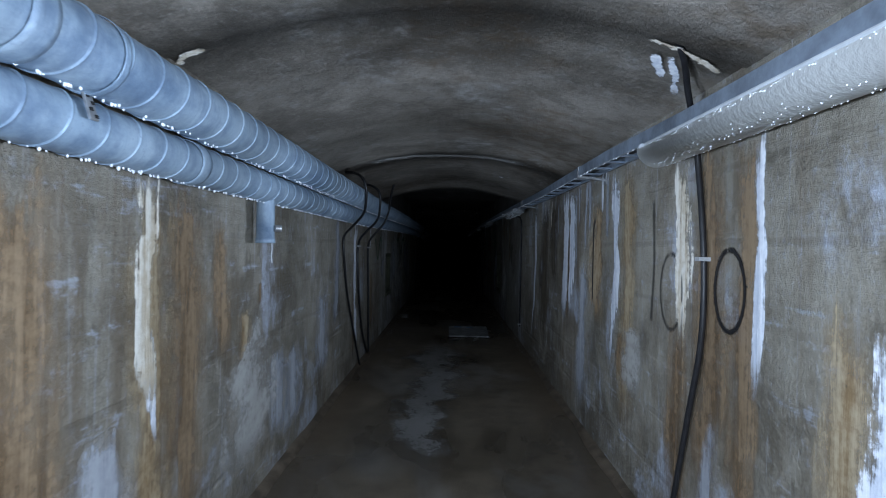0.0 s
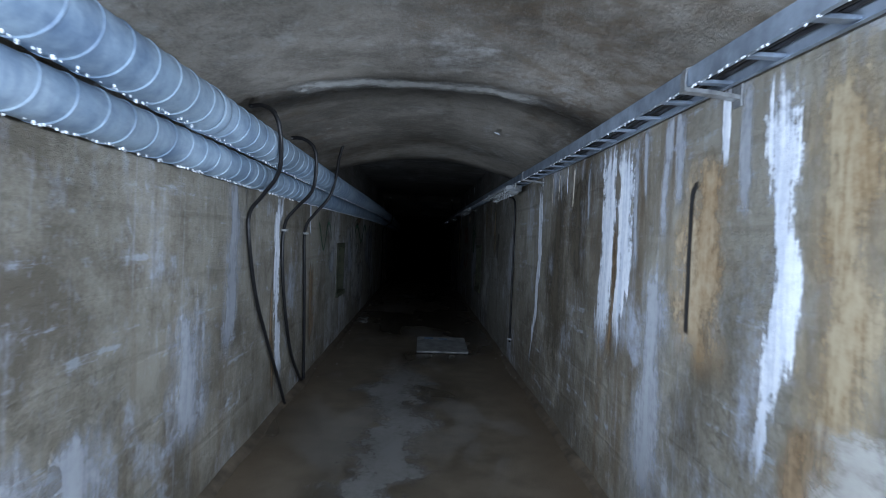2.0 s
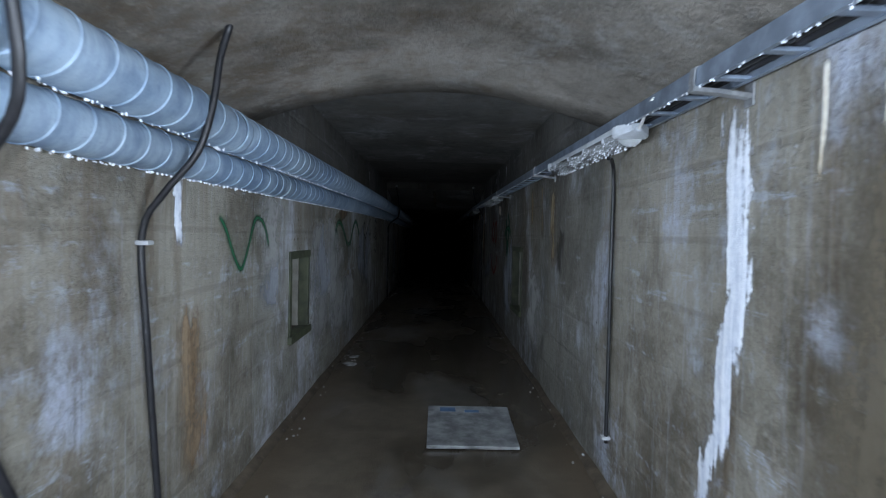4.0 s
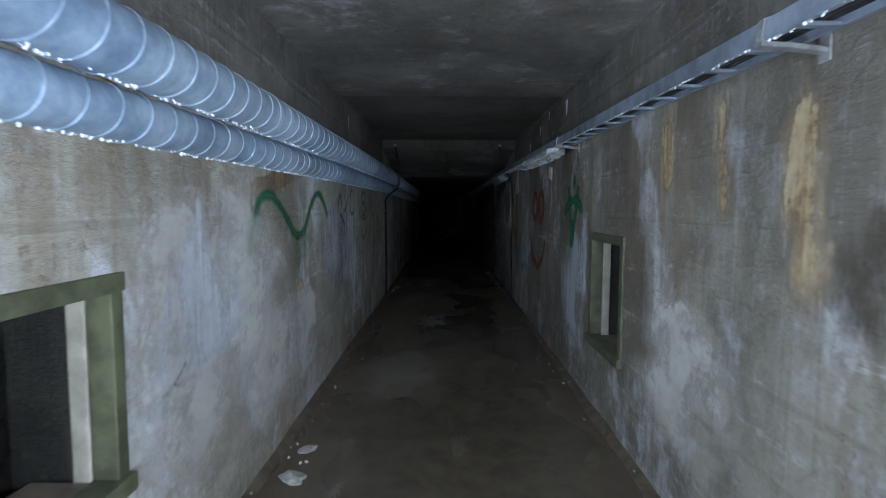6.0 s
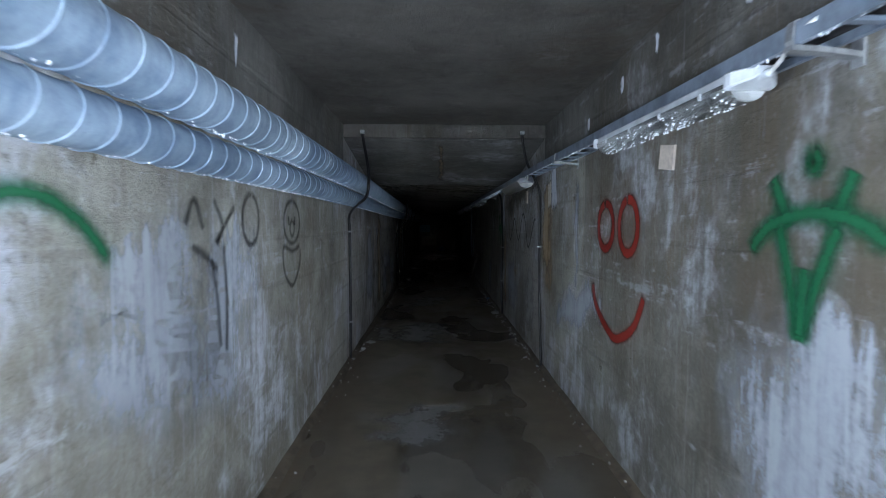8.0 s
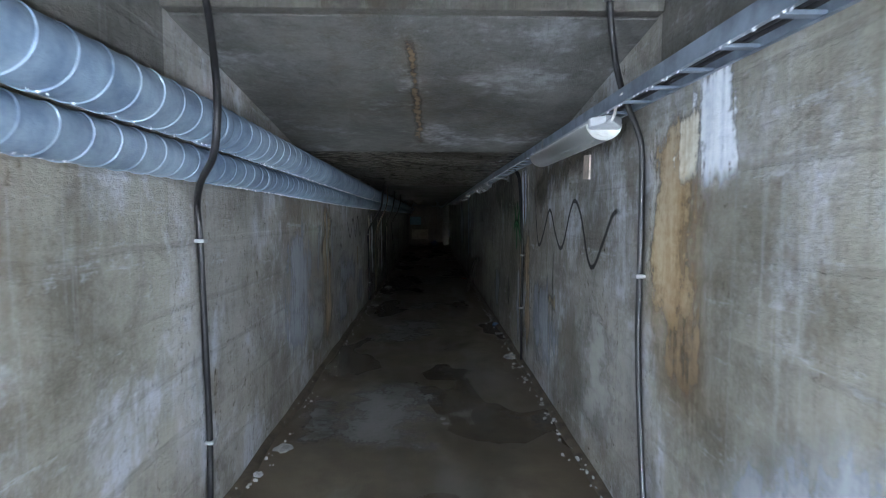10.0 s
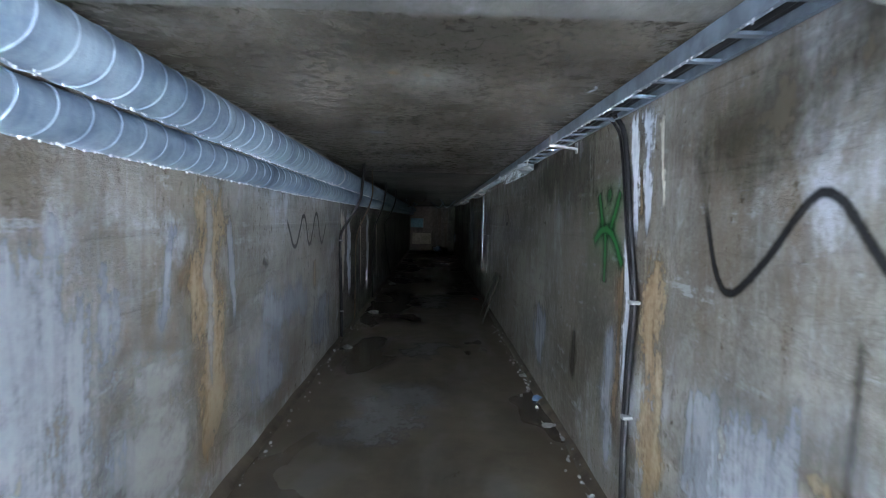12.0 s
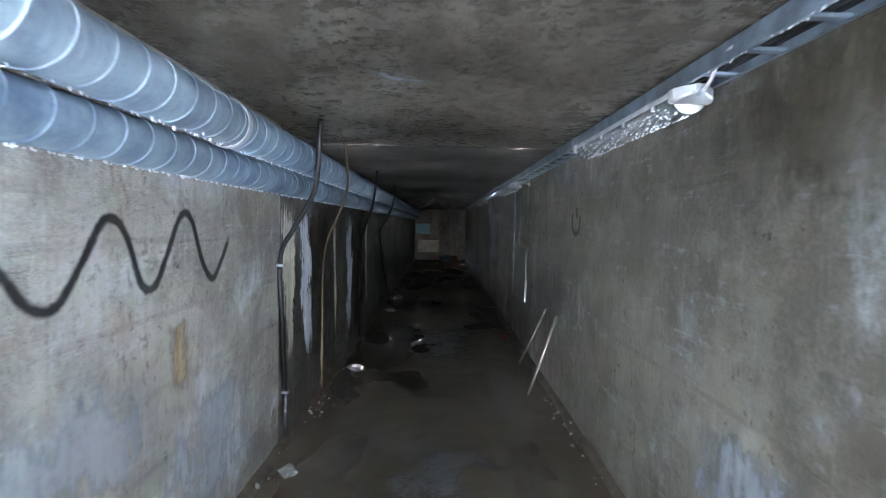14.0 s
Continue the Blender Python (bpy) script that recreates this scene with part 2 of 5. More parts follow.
M_CEIL_BROWN = concrete("brown_ceiling_concrete", (0.082, 0.069, 0.052), (0.185, 0.162, 0.13), (0.34, 0.33, 0.31), 0.14, 0.9, 0.0, 0.45)
M_ROCK = concrete("rubble_rock", (0.010, 0.010, 0.008), (0.042, 0.042, 0.035), (0.10, 0.10, 0.085), 0.0, 0.3)
M_FLOOR = floor_material()
M_SILT = plain("brown_silt", (0.10, 0.078, 0.055), 0.5, 0.0, 0.5, 8, 0.6)
M_DUCT = duct_material()
M_STEEL = plain("tray_steel", (0.29, 0.35, 0.43), 0.34, 0.55, 0.35, 9, 0.2)
M_STRAP = plain("strap_steel", (0.42, 0.43, 0.44), 0.4, 0.7, 0.3, 30)
M_RUBBER = plain("black_cable", (0.016, 0.016, 0.018), 0.44, 0.0, 0.4, 25, 0.1)
M_DUSTY = plain("dusty_cable", (0.12, 0.085, 0.05), 0.6, 0.0, 0.5, 12, 0.4)
M_PALECABLE = plain("pale_cable", (0.62, 0.62, 0.6), 0.4, 0.0, 0.2, 25)
M_CLIP = plain("grey_plastic", (0.40, 0.41, 0.42), 0.4, 0.0, 0.25, 9, 0.1)
M_PANEL = plain("grey_panel_paint", (0.17, 0.17, 0.16), 0.5, 0.0, 0.3, 9, 0.2)
M_WHITE = plain("white_plastic", (0.48, 0.51, 0.54), 0.35, 0.0, 0.25, 9, 0.1)
M_GREEN_WOOD = plain("green_painted_wood", (0.07, 0.078, 0.043), 0.55, 0.0, 0.5, 10, 0.5)
M_REVEAL = plain("pale_reveal", (0.30, 0.285, 0.24), 0.7, 0.0, 0.3, 7, 0.4)
M_BARE_WOOD = plain("bare_wood", (0.13, 0.10, 0.075), 0.7, 0.0, 0.4, 10, 0.5)
M_LATH = plain("grey_lath", (0.17, 0.155, 0.13), 0.65, 0.0, 0.4, 10, 0.5)
M_PAPER = plain("wet_paper", (0.36, 0.36, 0.35), 0.45, 0.0, 0.35, 20, 0.4)
M_TAG = plain("pale_tag", (0.55, 0.47, 0.40), 0.5, 0.0, 0.2, 30)
M_BLUE = plain("blue_plastic", (0.11, 0.2, 0.34), 0.35, 0.0, 0.25, 20)
M_RED = plain("red_plastic", (0.34, 0.07, 0.04), 0.4, 0.0, 0.25, 20)
M_TEAL = plain("teal_paint", (0.10, 0.24, 0.32), 0.45, 0.0, 0.25, 12)
M_BLACK = plain("hole_shade", (0.012, 0.012, 0.012), 0.8)
M_BOARD = plain("stained_board", (0.30, 0.31, 0.31), 0.3, 0.0, 0.55, 7, 0.3)
# White deposits are tinted blue in place of the torch's cold light.
M_CALCITE = deposit("white_calcite", (0.58, 0.63, 0.72), (0.86, 0.89, 0.94), 0.5, (22, 22, 0.9), 0.34, 1.0, 0.7)
M_CALCITE_WARM = deposit("cream_calcite", (0.50, 0.42, 0.30), (0.80, 0.77, 0.69), 0.45, (26, 26, 1.0), 0.36, 1.0, 0.7)
M_BLOOM_GLINT = deposit("pale_bloom_and_glint", (0.40, 0.43, 0.49), (0.55, 0.585, 0.645), 1.5, (14, 14, 1.4), 0.5, 0.6, 0.4)
M_LIME_LIGHT = deposit("limewash", (0.42, 0.41, 0.385), (0.52, 0.515, 0.49), 1.6, (3, 3, 6), 0.6, 0.7, 0.4)
M_RUST = deposit("rust_stain", (0.16, 0.095, 0.045), (0.36, 0.255, 0.155), 1.9, (12, 12, 0.9), 0.45, 0.7, 0.4)
M_OCHRE = deposit("ochre_stain", (0.27, 0.175, 0.085), (0.50, 0.41, 0.27), 1.9, (16, 16, 1.5), 0.5, 0.75, 0.4)
M_TAN = deposit("tan_stain", (0.33, 0.215, 0.11), (0.50, 0.40, 0.27), 1.3, (5, 5, 0.8), 0.5, 0.85, 0.3)
M_DRY = deposit("dry_floor", (0.17, 0.163, 0.15), (0.25, 0.245, 0.235), 1.1, (3.5, 1.6, 3), 0.6, 0.8, 0.3)
M_SOOT = deposit("dark_seep", (0.045, 0.038, 0.03), (0.08, 0.066, 0.05), 2.0, (16, 16, 1.8), 0.35, 0.6, 0.2)
M_UMBER = deposit("umber_layer", (0.07, 0.056, 0.038), (0.12, 0.10, 0.07), 2.2, (7, 7, 1.2), 0.4, 0.75, 0.3)
M_GREEN = spray("green_spray", (0.010, 0.14, 0.058), 0.95, 1.0)
M_GREEN_B = spray("bright_green_spray", (0.008, 0.17, 0.035), 0.95, 1.0)
M_REDPAINT = spray("red_spray", (0.30, 0.022, 0.012), 0.9, 0.6)
M_INK = spray("black_spray", (0.016, 0.016, 0.018), 0.9, 0.7)
M_INK_FAINT = spray("faded_black_spray", (0.025, 0.025, 0.025), 0.62, 0.95)
M_GREEN_FAINT = spray("thin_green_overspray", (0.02, 0.16, 0.07), 0.38, 1.4)


def diffuser_material(name, clear):
    g = Graph(name)
    n = g.noise(45, 3, 0.6)
    g.bsdf.inputs["Transmission Weight"].default_value = clear
    return g.done((0.90, 0.92, 0.90), 0.30 if clear < 0.5 else 0.12, 0.0, g.relief(n, 0.6, 0.006))


M_DIFFUSER = diffuser_material("frosted_acrylic", 0.08)
M_PRISM = diffuser_material("clear_acrylic", 0.65)
# Opaque white, so that lamp glints on the water are in the colour.
M_DROP = plain("glint_white_drop", (0.9, 0.94, 1.0), 0.06, 0.0, 0.05)


# ---- mesh helpers ----
def mesh_of(name, verts, faces, material, smooth=False, uvs=None):
    me = bpy.data.meshes.new(name)
    me.from_pydata([tuple(v) for v in verts], [], faces)
    if uvs is not None:
        layer = me.uv_layers.new(name="UVMap")
        for loop in me.loops:
            layer.data[loop.index].uv = uvs[loop.vertex_index]
    if material:
        me.materials.append(material)
    if smooth:
        for p in me.polygons:
            p.use_smooth = True
    me.update()
    return me


def part(name, me, parent, label="", m=None):
    ob = new(name, me)
    ob.parent = parent
    if m is not None:
        ob.matrix_basis = m
    return tagged(ob, label)


def boxes_mesh(name, spans, material, bevel=0.0):
    """One mesh out of boxes given as (x0, x1, y0, y1, z0, z1)."""
    bm = bmesh.new()
    for x0, x1, y0, y1, z0, z1 in spans:
        made = bmesh.ops.create_cube(bm, size=1)["verts"]
        for v in made:
            v.co = Vector(((x0 + x1) / 2 + v.co.x * (x1 - x0), (y0 + y1) / 2 + v.co.y * (y1 - y0), (z0 + z1) / 2 + v.co.z * (z1 - z0)))
    if bevel:
        bmesh.ops.bevel(bm, geom=list(bm.edges), offset=bevel, segments=2, affect="EDGES", profile=0.6)
    me = bpy.data.meshes.new(name)
    bm.to_mesh(me)
    bm.free()
    me.materials.append(material)
    return me


def smooth_path(points, step=0.04):
    """Catmull-Rom through the points."""
    pts = [Vector(p) for p in points]
    pts = [pts[0] * 2 - pts[1]] + pts + [pts[-1] * 2 - pts[-2]]
    out = []
    for i in range(1, len(pts) - 2):
        a, b, c, d = pts[i - 1:i + 3]
        n = max(2, int((c - b).length / step))
        for k in range(n):
            t = k / n
            out.append(0.5 * ((2 * b) + (c - a) * t + (2 * a - 5 * b + 4 * c - d) * t * t + (3 * b - a - 3 * c + d) * t ** 3))
    out.append(pts[-2])
    return out


def tube(name, points, radius, material, sides=10, step=0.04):
    path = smooth_path(points, step)
    verts, faces = [], []
    for i, p in enumerate(path):
        way = (path[min(i + 1, len(path) - 1)] - path[max(i - 1, 0)]).normalized()
        a = way.cross(Vector((0.3, 0.9, 0.31))).normalized()
        b = way.cross(a)
        for k in range(sides):
            s = 2 * math.pi * k / sides
            verts.append(p + (a * math.cos(s) + b * math.sin(s)) * radius)
    for i in range(len(path) - 1):
        for k in range(sides):
            faces.append((i * sides + k, i * sides + (k + 1) % sides, (i + 1) * sides + (k + 1) % sides, (i + 1) * sides + k))
    faces.append(tuple(range(sides)))
    faces.append(tuple(range((len(path) - 1) * sides, len(path) * sides)))
    return mesh_of(name, verts, faces, material, True)


def fit_dz(y):
    """Height offset of the pipes along y, bent to fit the camera's view."""
    return float(np.interp(y, [0, 5, 11, 15, 20, 30], [-0.11, -0.095, -0.015, 0.0, -0.045, -0.05]))


# Height offset of tray, brackets and lamps, likewise fitted to the view.
def tray_fit_dz(y):
    return float(np.interp(y, [1, 2.2, 4.3, 5.2, 6.5, 8.5, 11, 15, 20, 30], [-0.176, -0.142, -0.138, -0.124, -0.105, -0.075, -0.045, -0.005, 0.004, 0.0]))


WALL = 1.05
Y0, Y1 = -6.0, 44.0


# ---- the large structure ----
def wall_with_niche(name, side, y0, y1, niche, material, z1=2.75):
    x0, x1 = (WALL, WALL + 0.34) if side > 0 else (-WALL - 0.34, -WALL)
    spans = [(x0, x1, y0, y1, -0.1, z1)]
    if niche:
        a, b, lo, hi = niche
        spans = [(x0, x1, y0, a, -0.1, z1), (x0, x1, b, y1, -0.1, z1), (x0, x1, a, b, -0.1, lo), (x0, x1, a, b, hi, z1)]
    ob = new(name, boxes_mesh(name, spans, material))
    return tagged(ob, "cast concrete tunnel wall with damp stains", "wall", kind="structure")


NICHE_L = (7.76, 8.36, 0.58, 1.27)
NICHE_R = (9.95, 10.68, 0.49, 1.30)
wall_with_niche("wall_left_1", -1, Y0, 7.0, None, M_WALL_A)
wall_with_niche("wall_left_2", -1, 7.0, 15.2, NICHE_L, M_WALL_B, 2.08)
wall_with_niche("wall_left_3", -1, 15.2, 22.3, None, M_WALL_C)
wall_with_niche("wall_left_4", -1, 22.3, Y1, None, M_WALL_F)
wall_with_niche("wall_right_1", 1, Y0, 7.0, None, M_WALL_A)
wall_with_niche("wall_right_2", 1, 7.0, 13.7, NICHE_R, M_WALL_E, 2.08)
wall_with_niche("wall_right_5", 1, 13.7, 15.2, None, M_WALL_B, 2.08)
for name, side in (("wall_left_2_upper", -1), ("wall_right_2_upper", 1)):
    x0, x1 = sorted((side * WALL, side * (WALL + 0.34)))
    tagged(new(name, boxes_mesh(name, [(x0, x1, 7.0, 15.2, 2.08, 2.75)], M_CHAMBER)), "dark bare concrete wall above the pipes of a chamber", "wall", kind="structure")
wall_with_niche("wall_right_3", 1, 15.2, 18.35, None, M_WALL_C)
wall_with_niche("wall_right_4", 1, 18.35, Y1, None, M_WALL_D)
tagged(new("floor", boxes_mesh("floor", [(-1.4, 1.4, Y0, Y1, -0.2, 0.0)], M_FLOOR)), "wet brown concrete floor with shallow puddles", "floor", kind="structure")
tagged(new("wall_back", boxes_mesh("wall_back", [(-1.4, 1.4, Y0 - 0.2, Y0, -0.1, 2.75)], M_WALL_A)), "concrete wall closing the tunnel", "wall", kind="structure")


def vault(name, y0, y1, crown, rise, material):
    n, verts, faces = 24, [], []
    ys = np.linspace(y0, y1, max(2, int((y1 - y0) / 0.25)))
    for y in ys:
        for k in range(n + 1):
            x = -WALL + 2 * WALL * k / n
            wob = 0.008 * noise.noise(Vector((x * 1.5, y * 1.1, 3)))
            verts.append((x, y, crown - rise * (x / WALL) ** 2 + wob))
    rows_n = len(ys)
    for i in range(rows_n - 1):
        for k in range(n):
            a = i * (n + 1) + k
            faces.append((a, a + 1, a + n + 2, a + n + 1))
    base = len(verts)
    for y in (y0, y1):
        for k in range(n + 1):
            x = -WALL + 2 * WALL * k / n
            verts.append((x, y, 2.9))
    faces.append(tuple(range(n + 1)) + tuple(reversed(range(base, base + n + 1))))
    last = (rows_n - 1) * (n + 1)
    faces.append(tuple(range(last, last + n + 1)) + tuple(reversed(range(base + n + 1, base + 2 * n + 2))))
    faces.append((base, base + n, base + 2 * n + 1, base + n + 1))
    ob = new(name, mesh_of(name, verts, faces, material, False))
    for p in ob.data.polygons[:(rows_n - 1) * n]:
        p.use_smooth = True
    return tagged(ob, "low arched concrete vault with patchy stains", "ceiling", kind="structure")


vault("ceiling_1", Y0, 1.04, 2.25, 0.20, M_VAULT)
vault("ceiling_2", 1.044, 4.15, 2.262, 0.20, M_VAULT)
vault("ceiling_3", 4.154, 6.95, 2.262, 0.20, M_VAULT)


def slab(name, y0, y1, z, material, label):
    ob = new(name, boxes_mesh(name, [(-WALL + 0.002, WALL - 0.002, y0, y1, z, 2.9)], material))
    return tagged(ob, label, "ceiling", kind="structure")


slab("ceiling_4", 6.954, 11.8, 2.52, M_CEIL_PALE, "raised flat concrete ceiling of a chamber")
slab("ceiling_5", 11.804, 15.16, 2.54, M_CEIL_DARK, "dark flat concrete ceiling of a chamber")
slab("ceiling_7", 17.52, 23.0, 2.115, M_CEIL_BROWN, "low brown concrete ceiling with rusty spots")
# Dark colour stands in for light dying away past y 23.
slab("ceiling_8", 23.004, Y1, 2.11, M_CEIL_DARK, "low concrete ceiling, darkened for the fading light")
xw = WALL - 0.002
ramp_v = [(-xw, 15.245, 2.40), (xw, 15.245, 2.40), (xw, 17.516, 2.10), (-xw, 17.516, 2.10), (-xw, 15.245, 2.9), (xw, 15.245, 2.9), (xw, 17.516, 2.9), (-xw, 17.516, 2.9)]
ramp_f = [(0, 1, 2, 3), (7, 6, 5, 4), (0, 4, 5, 1), (1, 5, 6, 2), (2, 6, 7, 3), (3, 7, 4, 0)]
tagged(new("ceiling_6", mesh_of("ceiling_6", ramp_v, ramp_f, M_CEIL_PALE)), "pale sloping concrete ceiling leading to a lower roof", "ceiling", kind="structure")
beam = boxes_mesh("trim", [(-WALL + 0.004, WALL - 0.004, 15.165, 15.24, 2.405, 2.9)], M_CEIL_DARK, 0.008)
tagged(new("trim", beam), "concrete downstand edge below the chamber ceiling", "beam", kind="structure")


def fillet(name, side, seed):
    """The rough silt-covered strip where wall and floor meet."""
    verts, faces, i = [], [], 0
    for y in np.arange(Y0, Y1, 0.12):
        w = 0.055 + 0.03 * noise.noise(Vector((seed, y * 1.3, 0))) + 0.012 * noise.noise(Vector((seed, y * 7, 4)))
        h = 0.026 + 0.012 * noise.noise(Vector((seed, y * 2.1, 8)))
        for dx, z in ((0.0, h * 1.3), (w * 0.55, h), (w, 0.004), (w, -0.02)):
            verts.append((side * (WALL - dx), y, z))
        if i:
            for k in range(3):
                a = (i - 1) * 4 + k
                faces.append((a, a + 1, a + 5, a + 4))
        i += 1
    return tagged(new(name, mesh_of(name, verts, faces, M_SILT, True)), "narrow silty ledge where the wall meets the floor", "ledge", kind="structure")


fillet("baseboard_left", -1, 1.0)
fillet("baseboard_right", 1, 7.0)


# The far end: a cross wall, coloured dark for the gloom, with a dark doorway.
tagged(new("wall_end", boxes_mesh("wall_end", [(-1.05, 0.0, 41.0, 41.2, 0, 2.10), (0.75, 1.05, 41.0, 41.2, 0, 2.10), (0.0, 0.75, 41.0, 41.2, 2.0, 2.10), (-1.4, 1.4, Y1, Y1 + 0.2, 0, 2.75)], M_CEIL_DARK)), "concrete end wall darkened for lack of light, with an empty doorway", "wall", kind="structure")


# ---- niches ----
def niche_frame(side, niche, lab):
    a, b, lo, hi = niche
    thing = tagged(new("niche_window"), lab, "niche frame")
    s = side
    def span(xa, xb, *rest):
        return (min(s * xa, s * xb), max(s * xa, s * xb), *rest)
    w = 0.055
    f, k = WALL - 0.012, WALL + 0.07
    part("jamb", boxes_mesh("jamb", [span(f, k, a, a + w, lo, hi)], M_GREEN_WOOD, 0.005), thing)
    part("jamb", boxes_mesh("jamb", [span(f, k, b - w, b, lo, hi)], M_GREEN_WOOD, 0.005), thing)
    part("head", boxes_mesh("head", [span(f - 0.004, k, a - 0.01, b + 0.01, hi - w, hi + 0.004)], M_GREEN_WOOD, 0.005), thing)
    part("sill", boxes_mesh("sill", [span(f - 0.02, k, a - 0.01, b + 0.01, lo - 0.004, lo + w)], M_GREEN_WOOD, 0.005), thing)
    part("reveal", boxes_mesh("reveal", [span(k + 0.002, WALL + 0.13, b - 0.06, b - 0.002, lo + 0.002, hi - 0.002), span(k + 0.002, WALL + 0.19, a + 0.002, a + 0.05, lo + 0.002, hi - 0.002)], M_REVEAL, 0.006), thing, "pale plastered reveal")
    part("rough_lining", boxes_mesh("rough_lining", [span(WALL + 0.132, WALL + 0.345, b - 0.03, b - 0.002, lo + 0.002, hi - 0.002), span(WALL + 0.192, WALL + 0.345, a + 0.002, a + 0.03, lo + 0.002, hi - 0.002), span(WALL + 0.192, WALL + 0.345, a + 0.032, b - 0.032, hi - 0.03, hi - 0.002)], M_ROCK, 0.006), thing, "dark rough rock lining")
    part("inner_sill", boxes_mesh("inner_sill", [span(k + 0.002, WALL + 0.26, a + 0.052, b - 0.062, lo + 0.002, lo + 0.05)], M_BARE_WOOD, 0.004), thing, "bare brown wooden sill board")
    return thing


def rubble(name, side, niche):
    """Rough rock behind the niche, closed round about."""
    a, b, lo, hi = niche
    n, verts, faces = 26, [], []
    for i in range(n + 1):
        for k in range(n + 1):
            y, z = a - 0.25 + (b - a + 0.5) * i / n, lo - 0.25 + (hi - lo + 0.5) * k / n
            q = Vector((y * 3.1, z * 3.1, 5.0 * side))
            d = 0.50 + 0.16 * noise.noise(q) + 0.09 * abs(noise.noise(q * 3.3)) + 0.03 * noise.noise(q * 9)
            edge = max(abs(i - n / 2), abs(k - n / 2)) / (n / 2)
            d = d if edge < 0.95 else 0.345
            verts.append((side * (WALL + d), y, z))
    for i in range(n):
        for k in range(n):
            p = i * (n + 1) + k
            faces.append((p, p + 1, p + n + 2, p + n + 1))
    return tagged(new(name, mesh_of(name, verts, faces, M_ROCK)), "dark broken rock face behind the niche opening", "rock", kind="structure")


niche_frame(-1, NICHE_L, "green-painted wooden frame set in a concrete wall niche")
niche_frame(1, NICHE_R, "green-painted wooden frame set in a concrete wall niche")
rubble("rock_left", -1, NICHE_L)
rubble("rock_right", 1, NICHE_R)


# ---- spiral ducts ----
TRAY_Z = 2.03
RAIL_IN, RAIL_OUT = 0.862, 0.995
PITCH = 0.137
TURNS = 22


def duct_mesh(radius):
    sides, verts, faces = 40, [], []
    prof = ((0.0, 0.0), (0.006, 0.0030), (0.014, 0.0040), (0.022, 0.0030), (0.028, 0.0), (0.10, 0.0), (0.55, 0.0), (0.96, 0.0))
    length, n = TURNS * PITCH, len(prof)
    total = (TURNS + 1) * n + 1
    for i in range(total):
        turn, (ph, dr) = i // n - 1, prof[i % n]
        for k in range(sides):
            s = 2 * math.pi * k / sides
            y = (turn + ph + k / sides) * PITCH
            dr_k = dr if 0 < y < length else 0.0
            verts.append(((radius + dr_k) * math.cos(s), min(max(y, 0.0), length), (radius + dr_k) * math.sin(s)))
    for i in range(total - 1):
        for k in range(sides - 1):
            p = i * sides + k
            faces.append((p, p + sides, p + sides + 1, p + 1))
        if i + 1 + n < total:
            p = i * sides + sides - 1
            faces.append((p, p + sides, (i + 1 + n) * sides, (i + n) * sides))
    return mesh_of("duct_length", verts, faces, M_DUCT, True)


def ring_mesh(name, radius, width, thick, material, sides=30):
    verts, faces = [], []
    prof = ((-width / 2, 0.0), (-width / 2, thick), (-width / 4, thick * 1.25), (width / 4, thick * 1.25), (width / 2, thick), (width / 2, 0.0))
    for y, dr in prof:
        for k in range(sides):
            s = 2 * math.pi * k / sides
            verts.append(((radius + dr) * math.cos(s), y, (radius + dr) * math.sin(s)))
    for i in range(len(prof) - 1):
        for k in range(sides):
            p = i * sides + k
            q = i * sides + (k + 1) % sides
            faces.append((p, q, q + sides, p + sides))
    return mesh_of(name, verts, faces, material, True)


DUCTS = {"upper": (-0.872, 1.938, 0.091), "lower": (-0.962, 1.782, 0.0745)}


def duct_run(x, z, radius, lab, start, joints):
    thing = tagged(new("spiral_duct"), lab, "duct", "pair of wall ducts")
    length, me = TURNS * PITCH, duct_mesh(radius)
    collar = ring_mesh("collar", radius + 0.003, 0.07, 0.003, M_DUCT)
    y = start
    while y < 41.0:
        za, zb = z + fit_dz(y), z + fit_dz(y + length)
        part("duct_length", me, thing, "", pose(x, y, za, math.degrees(math.atan2(zb - za, length))))
        part("collar", collar, thing, "", pose(x, y, za))
        y += length
    seal = ring_mesh("seal_band", radius + 0.004, 0.045, 0.004, M_WHITE)
    for yj in joints:
        part("seal_band", seal, thing, "white sealing band", pose(x, yj, z + fit_dz(yj)))
    return thing


duct_run(*DUCTS["upper"], "grey galvanised spiral duct, the thicker of two along the wall", -5.9, (21.0,))
low = duct_run(*DUCTS["lower"], "grey galvanised spiral duct, the thinner of two along the wall", -5.0, ())

# Down-pointing stub with its cap and clamp under the lower duct.
stub = []
for zz, r in ((0.0, 0.046), (-0.20, 0.046), (-0.203, 0.05), (-0.225, 0.05), (-0.228, 0.045)):
    stub += [(r * math.cos(2 * math.pi * k / 24), r * math.sin(2 * math.pi * k / 24), zz) for k in range(24)]
sf = [(i * 24 + k, i * 24 + (k + 1) % 24, (i + 1) * 24 + (k + 1) % 24, (i + 1) * 24 + k) for i in range(4) for k in range(24)] + [tuple(range(96, 120))]
stub_ob = tagged(new("drain_stub", mesh_of("drain_stub", stub, sf, M_DUCT, True)), "short galvanised outlet stub under the lower duct", "pipe stub")
stub_ob.matrix_basis = pose(-0.962, 1.857, 1.782 + fit_dz(1.857) - 0.058)
clamp = tube("clamp_screw", [(0.046, 0.0, -0.15), (0.062, 0.012, -0.15), (0.078, 0.02, -0.15)], 0.019, M_STRAP, 8, 0.01)
part("clamp_screw", clamp, stub_ob, "small steel clamp screw")
